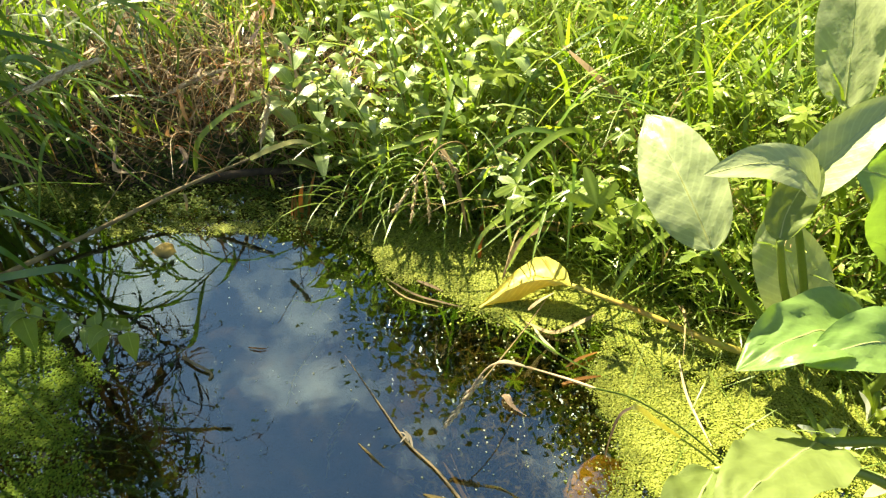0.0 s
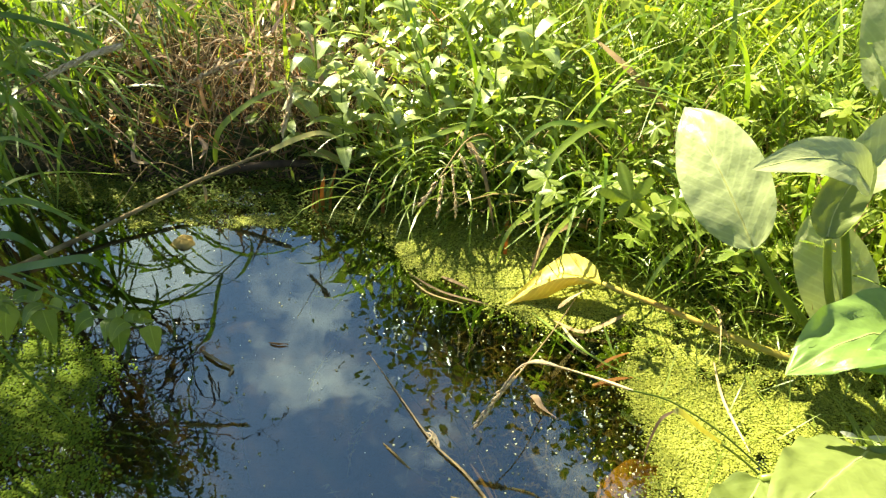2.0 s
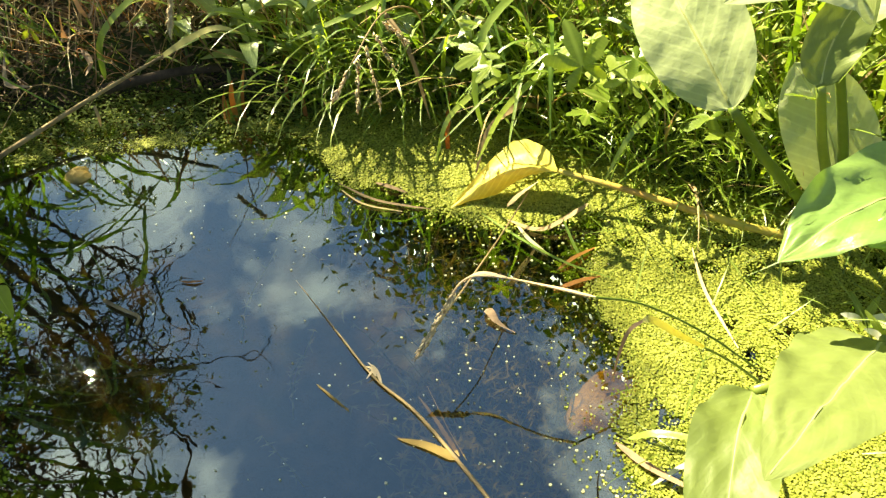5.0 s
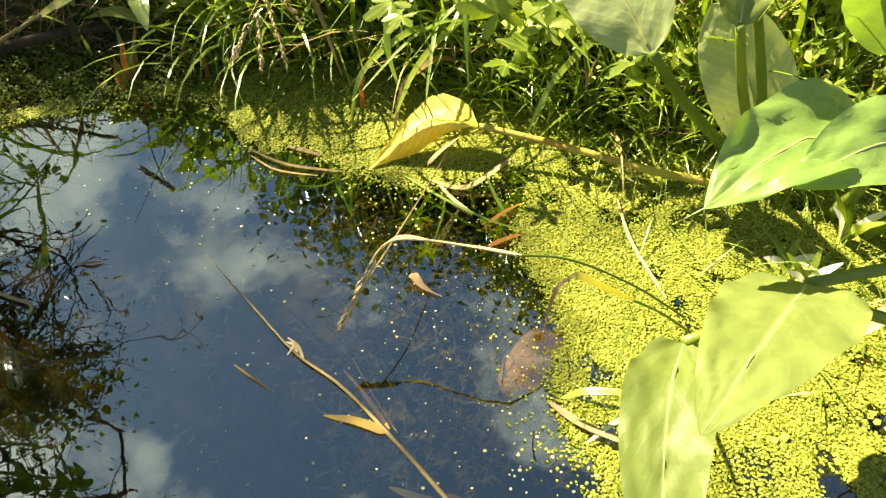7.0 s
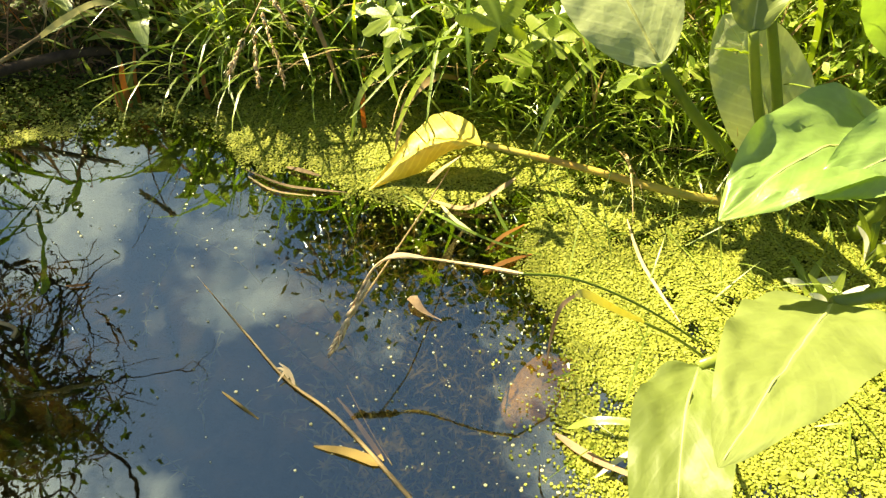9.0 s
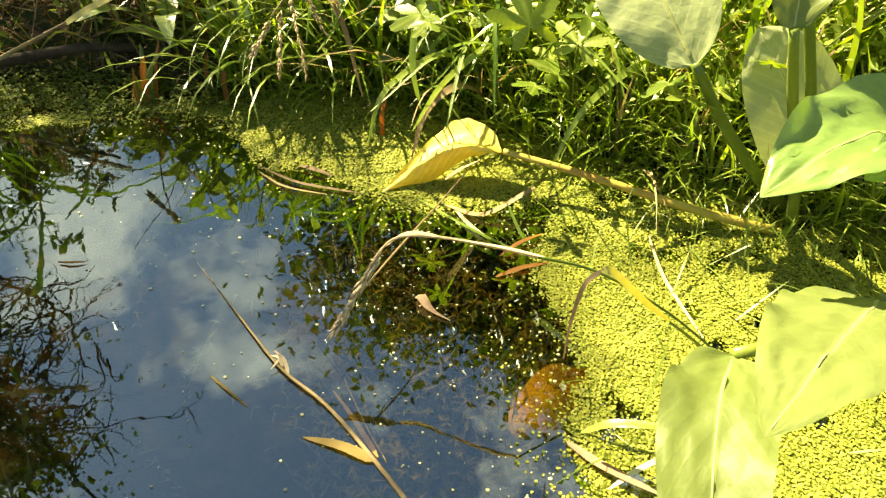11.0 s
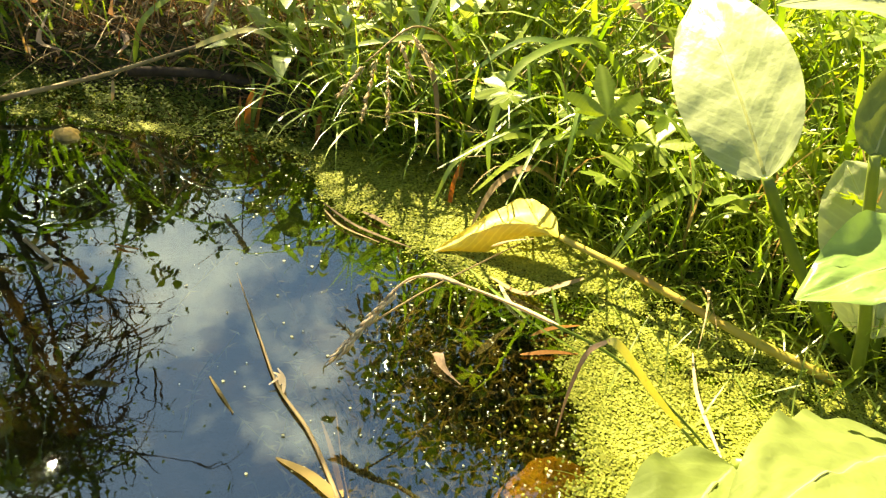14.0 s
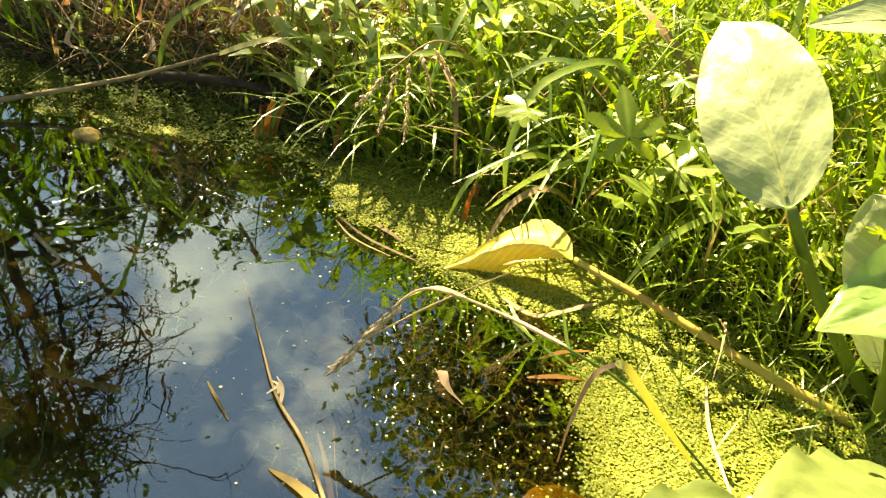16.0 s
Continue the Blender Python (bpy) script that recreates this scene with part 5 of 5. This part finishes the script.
bent_blade([(-0.05, 1.08, 0.05), (-0.02, 1.02, 0.16), (0.03, 0.955, 0.14), (0.055, 0.905, 0.06)], 0.0040, M_STRAW, "dry straw-coloured blade over shaded duckweed")
bent_blade([(0.40, 0.92, 0.05), (0.36, 0.87, 0.11), (0.30, 0.825, 0.09), (0.265, 0.80, 0.03)], 0.0042, M_GRASS, "green blade hanging its tip over duckweed")
bent_blade([(0.20, 0.96, 0.03), (0.165, 0.90, 0.075), (0.130, 0.880, 0.055), (0.112, 0.850, 0.012)], 0.0046, M_STRAW, "dry straw-coloured blade over shaded duckweed")
stem = root("leaning_grass", (0.40, 0.99, 0.05), "long bare grass stem leaning across the bank", "grass")
tube("stem", [(0.42, 0.99, 0.05), (0.33, 1.036, 0.20), (0.185, 1.10, 0.21), (0.024, 1.242, 0.20)], (0.0018, 0.0012), M_STALK, stem, "", 6, 20)

BLADES = "broad arching reed blades standing in shallow water"
reeds = root("reed_clump", (-0.76, 0.72, -0.03), BLADES, "reed grass", "reed grass beside the pond")
for foot, knee, rest, half in (
        ((-0.72, 0.70), (-0.56, 0.70, 0.42), [(-0.465, 0.70, 0.444), (-0.453, 0.74, 0.366), (-0.442, 0.75, 0.331), (-0.436, 0.75, 0.288)], 0.0062),
        ((-0.76, 0.72), (-0.66, 0.74, 0.36), [(-0.533, 0.76, 0.376), (-0.503, 0.78, 0.319), (-0.483, 0.78, 0.262)], 0.0048),
        ((-0.70, 0.68), (-0.55, 0.69, 0.40), [(-0.480, 0.70, 0.370), (-0.501, 0.72, 0.321), (-0.506, 0.73, 0.251), (-0.494, 0.73, 0.214)], 0.0075),
        ((-0.74, 0.74), (-0.64, 0.74, 0.30), [(-0.526, 0.74, 0.335), (-0.499, 0.74, 0.319), (-0.482, 0.74, 0.270), (-0.463, 0.73, 0.185)], 0.0058),
        ((-0.78, 0.66), (-0.66, 0.66, 0.21), [(-0.523, 0.66, 0.240), (-0.481, 0.68, 0.227), (-0.415, 0.68, 0.180)], 0.0050),
        ((-0.72, 0.67), (-0.60, 0.68, 0.28), [(-0.492, 0.68, 0.317), (-0.457, 0.68, 0.312), (-0.425, 0.68, 0.295)], 0.0030),
        ((-0.70, 0.60), (-0.56, 0.60, 0.20), [(-0.471, 0.60, 0.243), (-0.433, 0.60, 0.222), (-0.414, 0.60, 0.173)], 0.0050),
        ((-0.68, 0.57), (-0.50, 0.57, 0.20), [(-0.371, 0.56, 0.247), (-0.335, 0.56, 0.250), (-0.320, 0.56, 0.221), (-0.302, 0.56, 0.150)], 0.0046)):
    strip("blade", [(*foot, gz(*foot)), ((foot[0] + knee[0]) / 2 - 0.02, (foot[1] + knee[1]) / 2, knee[2] * 0.62), knee, *rest], half, M_REED, reeds, "", (-0.3, -0.6, 0.75), 0.25, 0.2, a=0.15, b=0.45, n=26)
reeds = root("reed_clump", (-0.80, 1.05, 0.0), "tall arching reed blades at the shaded shore", "reed grass", "reed grass beside the pond")
for foot, knee, rest, half in (
        ((-0.76, 1.00), (-0.68, 1.01, 0.38), [(-0.575, 1.02, 0.385), (-0.544, 1.04, 0.328), (-0.527, 1.06, 0.268), (-0.488, 1.04, 0.190)], 0.0070),
        ((-0.72, 0.90), (-0.62, 0.88, 0.40), [(-0.541, 0.85, 0.430), (-0.548, 0.88, 0.390), (-0.530, 0.90, 0.330)], 0.0060),
        ((-0.50, 1.22), (-0.49, 1.18, 0.25), [(-0.555, 1.15, 0.327), (-0.632, 1.10, 0.300), (-0.675, 1.00, 0.280)], 0.0050),
        ((-0.82, 0.92), (-0.72, 0.90, 0.34), [(-0.621, 0.90, 0.375), (-0.550, 0.95, 0.332), (-0.505, 0.97, 0.289)], 0.0052),
        ((-0.74, 0.98), (-0.65, 0.96, 0.30), [(-0.588, 0.95, 0.305), (-0.570, 0.95, 0.260), (-0.558, 0.95, 0.165)], 0.0046),
        ((-0.84, 1.00), (-0.74, 0.98, 0.24), [(-0.640, 0.96, 0.260), (-0.590, 0.96, 0.190), (-0.575, 0.95, 0.110)], 0.0046),
        ((-0.86, 0.94), (-0.76, 0.90, 0.30), [(-0.660, 0.88, 0.300), (-0.610, 0.86, 0.230), (-0.590, 0.85, 0.150)], 0.0056)):
    strip("blade", [(*foot, max(gz(*foot), -0.1)), ((foot[0] + knee[0]) / 2 - 0.02, (foot[1] + knee[1]) / 2, knee[2] * 0.62), knee, *rest], half, M_REED, reeds, "", (-0.3, -0.6, 0.75), 0.25, 0.2, a=0.15, b=0.45, n=26)

vine = root("twining_vine", (-0.62, 0.50, 0.02), "twining vine with heart-shaped green leaves", "vine")
tube("stem", [(-0.70, 0.45, 0.0), (-0.56, 0.50, 0.15), (-0.44, 0.525, 0.215), (-0.340, 0.525, 0.205), (-0.275, 0.520, 0.205)], (0.0014, 0.0008), M_STALK, vine, "", 6, 20)
vr = np.random.RandomState(140)
for k in range(22):
    f = 0.25 + 0.75 * k / 21
    c = bezier([(-0.70, 0.45, 0.0), (-0.56, 0.50, 0.15), (-0.44, 0.525, 0.215), (-0.340, 0.525, 0.205), (-0.275, 0.520, 0.205)], 40)[int(f * 40)]
    a = vr.uniform(0, 6.28)
    ln = vr.uniform(0.018, 0.030)
    small_leaf(vine, c, (math.cos(a), math.sin(a) - 0.3, vr.uniform(-0.5, 0.3)), ln, ln * 0.36, M_CUP, vr.uniform(0.3, 0.9), 0.28, 0.9, up=(vr.normal(0, 0.3), -0.5, 0.8), n=10, nv=6)

for bx, by, bz, dx, ln in ((-0.268, 0.520, 0.203, 0.10, 0.042), (-0.300, 0.518, 0.204, -0.12, 0.046), (-0.385, 0.522, 0.212, 0.15, 0.052), (-0.425, 0.524, 0.214, -0.2, 0.056), (-0.465, 0.524, 0.212, 0.1, 0.05), (-0.52, 0.52, 0.20, -0.1, 0.06)):
    small_leaf(vine, (bx, by, bz), (dx, -0.28, -0.75), ln * 0.75, ln * 0.27, M_CUP, 0.1, 0.22, 0.9, up=(0.15, -0.85, 0.35), n=12, nv=8)

# ---- white-petalled tufts and young shoots at the foot of the big plants ----
for k, (px, py, pz) in enumerate(((0.573, 0.636, 0.055), (0.515, 0.585, 0.03), (0.505, 0.61, 0.02))):
    ob = root("pale_shoot", (px, py, 0.0), "pale young shoot at the foot of the broad-leaved plants", "shoot", "pale shoots")
    rs = np.random.RandomState(200 + k)
    for q in range(6):
        a = q * 1.05 + rs.normal(0, 0.2)
        strip("leaf", [(px, py, 0.0), (px + 0.012 * math.cos(a), py + 0.012 * math.sin(a), pz * 0.6), (px + 0.028 * math.cos(a), py + 0.028 * math.sin(a), pz)], 0.0045, M_PETAL if q % 3 == 0 else M_CUP, ob, "", (0, -0.4, 0.9), n=8)

# ---- trees that the water mirrors ----


def tree(place, height, seed, limbs, label, leaf_size, leaves, spread, heading, crooked=0.35, fan=1.1, scatter_by=0.03, stout=1.0):
    """A tapered trunk, crooked limbs that fork three times, and single leaves on the outer twigs."""
    rs = np.random.RandomState(seed)
    ob = root("tree", place, label, "tree", "trees round the pond")
    x, y, z = place
    trunk = [Vector((x, y, z - 0.05))]
    for k in range(1, 7):
        trunk.append(Vector((x + rs.normal(0, 0.03) * k + math.cos(heading) * 0.015 * k * k * spread, y + rs.normal(0, 0.03) * k + math.sin(heading) * 0.015 * k * k * spread, z + height * 0.75 * k / 6)))
    v, f = tube_data(bezier(trunk, 24), (height * 0.022, height * 0.006), 9)
    mesh_object("trunk", v, f, M_TWIG, ob)
    twig_ends = []

    def grow(base, d, length, radius, depth, vs, fs):
        pts, cur, di = [base], base.copy(), d.copy()
        n = 5
        for _ in range(n):
            di = (di + Vector(rs.normal(0, crooked, 3)) + Vector((0, 0, -0.06 * depth))).normalized()
            cur = cur + di * length / n
            pts.append(cur.copy())
        tv, tf = tube_data(bezier(pts, 10), (radius, radius * 0.45), 5 if depth else 7)
        b = len(vs)
        vs += tv
        fs += [tuple(i + b for i in face) for face in tf]
        if depth >= 3:
            twig_ends.append(pts)
            return
        for k in range(4 if depth < 2 else 3):
            i = rs.randint(1, n + 1)
            nd = (di + Vector(rs.normal(0, 0.75, 3))).normalized()
            grow(pts[i], nd, length * rs.uniform(0.5, 0.75), radius * 0.5, depth + 1, vs, fs)

    path = bezier(trunk, 24)
    for k in range(limbs):
        base = path[int(6 + 18 * k / limbs)]
        a = heading + rs.normal(0, fan)
        d = Vector((math.cos(a), math.sin(a), rs.uniform(0.15, 0.9))).normalized()
        vs, fs = [], []
        grow(base, d, height * rs.uniform(0.28, 0.42), height * 0.0055 * stout, 0, vs, fs)
        mesh_object("limb", vs, fs, M_TWIG, ob)
    vs, fs = [], []
    for _ in range(leaves):
        pts = twig_ends[rs.randint(len(twig_ends))]
        c = pts[rs.randint(1, len(pts))] + Vector(rs.normal(0, scatter_by, 3))
        d, u = Vector(rs.normal(0, 1, 3)).normalized(), Vector(rs.normal(0, 1, 3)).normalized()
        s = d.cross(u).normalized()
        ln = leaf_size * rs.uniform(0.6, 1.3)
        b = len(vs)
        vs += [c, c + d * ln * 0.5 + s * ln * 0.28, c + d * ln, c + d * ln * 0.5 - s * ln * 0.28]
        fs.append((b, b + 1, b + 2, b + 3))
    mesh_object("crown", vs, fs, M_TREELEAF, ob, "sparse leafy crown", smooth=False)
    return ob


def dense_tree(place, height, reach, seed, label, leaf_size, leaves):
    """A trunk, limbs out to many clumps, and a full pointed crown of single leaves."""
    rs = np.random.RandomState(seed)
    ob = root("tree", place, label, "tree", "trees round the pond")
    x, y, z = place
    trunk = [Vector((x + rs.normal(0, 0.05) * k, y + rs.normal(0, 0.05) * k, z - 0.05 + height * 0.9 * k / 6)) for k in range(7)]
    path = bezier(trunk, 30)
    v, f = tube_data(path, (height * 0.02, height * 0.003), 9)
    mesh_object("trunk", v, f, M_TWIG, ob)
    centres, sizes = [], []
    while len(centres) < 120:
        r, a = reach * math.sqrt(rs.uniform()), rs.uniform(0, 6.283)
        top = height - 0.35 - r * (height - 4.1) / reach
        low = 1.0 + 0.25 * r
        h = low + (top - low) * rs.uniform() ** 0.8
        centres.append((x + r * math.cos(a), y + r * math.sin(a), h))
        sizes.append(rs.uniform(0.16, 0.34))
    for k in range(0, 120, 3):
        c = Vector(centres[k])
        start = path[max(3, min(28, int(30 * (c.z - 0.9) / (height * 0.9))))]
        bend = start.lerp(c, 0.5) + Vector(rs.normal(0, 0.12, 3))
        tv, tf = tube_data(bezier([start, bend, c], 8), (0.022, 0.006), 5)
        mesh_object("limb", tv, tf, M_TWIG, ob)
    pick = rs.randint(0, len(centres), leaves)
    c = np.asarray(centres)[pick] + rs.normal(0, 1, (leaves, 3)) * np.asarray(sizes)[pick][:, None]
    d = rs.normal(0, 1, (leaves, 3))
    d /= np.linalg.norm(d, axis=1)[:, None]
    side = np.cross(d, rs.normal(0, 1, (leaves, 3)))
    side /= np.linalg.norm(side, axis=1)[:, None]
    ln = (leaf_size * rs.uniform(0.6, 1.3, leaves))[:, None]
    verts = np.stack([c, c + d * ln * 0.5 + side * ln * 0.28, c + d * ln, c + d * ln * 0.5 - side * ln * 0.28], 1).reshape(-1, 3)
    quads = np.arange(4 * leaves).reshape(-1, 4)
    me = bpy.data.meshes.new("crown")
    me.vertices.add(len(verts))
    me.vertices.foreach_set("co", verts.ravel())
    me.loops.add(quads.size)
    me.loops.foreach_set("vertex_index", quads.ravel().astype(np.int32))
    me.polygons.add(leaves)
    me.polygons.foreach_set("loop_start", (np.arange(leaves) * 4).astype(np.int32))
    me.materials.append(M_TREELEAF)
    me.update(calc_edges=True)
    crown = new("crown", me)
    crown.parent, crown.matrix_parent_inverse = ob, Matrix.Translation(place).inverted()
    crown["label"] = "full leafy crown"
    return ob


def shrub(place, centre, half, seed, label, leaf_size, leaves, clumps, stout=1.0, forks=0, glint_blocker=None):
    """Several thin stems from one root, a limb to each clump, and small leaves about the clumps."""
    rs = np.random.RandomState(seed)
    ob = root("shrub", place, label, "shrub", "shrubs round the pond")
    base = Vector(place)
    stems = []
    for _ in range(5):
        top = Vector(centre) + Vector((rs.normal(0, 0.5) * half[0], rs.normal(0, 0.5) * half[1], half[2] * rs.uniform(-0.1, 0.9)))
        mid = base.lerp(top, 0.5) + Vector(rs.normal(0, 0.06, 3))
        path = bezier([base + Vector((*rs.normal(0, 0.03, 2), -0.05)), mid, top], 16)
        tv, tf = tube_data(path, (0.018, 0.005), 7)
        mesh_object("stem", tv, tf, M_TWIG, ob)
        stems.append(path)
    spots = []
    while len(spots) < clumps:
        q = rs.uniform(-1, 1, 3)
        if q @ q < 1:
            spots.append(Vector(centre) + Vector((q[0] * half[0], q[1] * half[1], q[2] * half[2])))
    verts, faces = [], []
    for k, c in enumerate(spots):
        path = stems[k % 5]
        start = min(path[4:], key=lambda p: (p - c).length)
        tv, tf = tube_data(bezier([start, start.lerp(c, 0.5) + Vector(rs.normal(0, 0.04, 3)), c], 6), (0.005 * stout, 0.0018 * stout), 5)
        for _ in range(forks):
            turn = Vector(rs.normal(0, 1, 3)).normalized()
            knee = c + turn * 0.10 + Vector(rs.normal(0, 0.03, 3))
            fv, ff = tube_data(bezier([start.lerp(c, rs.uniform(0.3, 0.9)), knee, knee + (turn + Vector(rs.normal(0, 0.7, 3))).normalized() * rs.uniform(0.08, 0.2)], 8), (0.0030 * stout, 0.0012 * stout), 5)
            b = len(tv)
            tv += fv
            tf += [tuple(i + b for i in face) for face in ff]
        mesh_object("limb", tv, tf, M_TWIG, ob)
        for _ in range(leaves // clumps):
            p = c + Vector(rs.normal(0, 0.085, 3))
            d, u = Vector(rs.normal(0, 1, 3)).normalized(), Vector(rs.normal(0, 1, 3)).normalized()
            w = d.cross(u).normalized()
            ln = leaf_size * rs.uniform(0.6, 1.3)
            b = len(verts)
            verts += [p, p + d * ln * 0.5 + w * ln * 0.28, p + d * ln, p + d * ln * 0.5 - w * ln * 0.28]
            faces.append((b, b + 1, b + 2, b + 3))
    if glint_blocker:                                # leafy bough added on the outside to block the sun's glint
        c = Vector(glint_blocker[0])
        start = min(stems[0], key=lambda p: (p - c).length)
        tv, tf = tube_data(bezier([start, start.lerp(c, 0.5) + Vector((0, 0, 0.05)), c], 8), (0.006, 0.002), 5)
        mesh_object("limb", tv, tf, M_TWIG, ob)
        for _ in range(glint_blocker[2]):
            p = c + Vector([rs.normal(0, w) for w in glint_blocker[1]])
            d, u = Vector(rs.normal(0, 1, 3)).normalized(), Vector(rs.normal(0, 1, 3)).normalized()
            w = d.cross(u).normalized()
            ln = 0.028 * rs.uniform(0.6, 1.3)
            b = len(verts)
            verts += [p, p + d * ln * 0.5 + w * ln * 0.28, p + d * ln, p + d * ln * 0.5 - w * ln * 0.28]
            faces.append((b, b + 1, b + 2, b + 3))
    mesh_object("crown", verts, faces, M_TREELEAF, ob, "small-leaved crown with gaps", smooth=False)
    return ob


tree((-4.72, 2.20, 0.50), 5.9, 301, 20, "crooked tree with twisted thin twigs and small leaves", 0.040, 4200, 0.3, -0.68, 0.38, 0.45, 0.06, stout=1.3)
shrub((-1.72, 1.62, 0.15), (-1.33, 1.69, 1.52), (0.28, 0.28, 0.50), 351, "leaning bare shrub with dark crooked twigs", 0.022, 400, 26, stout=1.0, forks=4, glint_blocker=((-1.38, 1.46, 1.57), (0.14, 0.07, 0.10), 2400))
tree((-6.4, 3.9, 0.50), 5.6, 302, 12, "crooked leafy tree beside the pond", 0.07, 8000, 0.4, -0.6, 0.35)
tree((-4.4, 8.2, 0.60), 5.0, 305, 12, "leafy tree far behind the bank", 0.09, 8000, 0.3, -1.2, 0.3)
dense_tree((1.60, 5.6, 0.45), 6.7, 2.6, 331, "tall leafy tree behind the bank", 0.085, 100000)
tree((3.8, 3.0, 0.45), 5.2, 304, 12, "leafy tree behind the bank", 0.08, 9000, 0.4, -2.2, 0.3)
# added bushes, out of view: close the horizon and darken its mirror image
for bx, by, bh, bs in ((-6.2, 4.2, 3.4, 311), (-4.6, 6.0, 3.6, 312), (-2.2, 7.8, 3.8, 313), (0.6, 8.4, 3.6, 314)):
    tree((bx, by, 0.5), bh, bs, 12, "added leafy bush closing the horizon behind the meadow", 0.10, 7000, 0.3, 0.0, 0.35, 2.0)


# ---- weeds under the water ----
def water_weeds():
    rs = np.random.RandomState(401)
    verts, faces = [], []
    for _ in range(520):
        x, y = rs.uniform(0.04, 0.30), rs.uniform(0.46, 0.86)
        if rs.uniform() < 0.06:
            x, y = rs.uniform(-0.6, 0.1), rs.uniform(0.4, 0.98)
        if float(shore_distance(np.array([x]), np.array([y]))[0]) > -0.03:
            continue
        z = gz(x, y)
        top = rs.uniform(-0.05, -0.012)
        a = rs.uniform(0, 6.28)
        reach = rs.uniform(0.02, 0.09)
        line = bezier([(x, y, z), (x + 0.3 * reach * math.cos(a), y + 0.3 * reach * math.sin(a), 0.5 * (z + top)), (x + reach * math.cos(a), y + reach * math.sin(a), top)], 8)
        for c in line[2:]:
            for q in range(3):
                w = rs.uniform(0, 6.28)
                ln = rs.uniform(0.006, 0.014)
                d = Vector((math.cos(w), math.sin(w), rs.normal(0, 0.3))).normalized()
                s = Vector((-d.y, d.x, 0)) * 0.0014
                b = len(verts)
                verts += [c - s, c + d * ln, c + s]
                faces.append((b, b + 1, b + 2))
        v, f = tube_data(line, (0.0012, 0.0006), 4)
        b = len(verts)
        verts += v
        faces += [tuple(i + b for i in face) for face in f]
    return tagged(mesh_object("water_weed", verts, faces, M_SUNK, smooth=False), "brown-green weed under the water surface", "water weed", "", "stuff")


water_weeds()
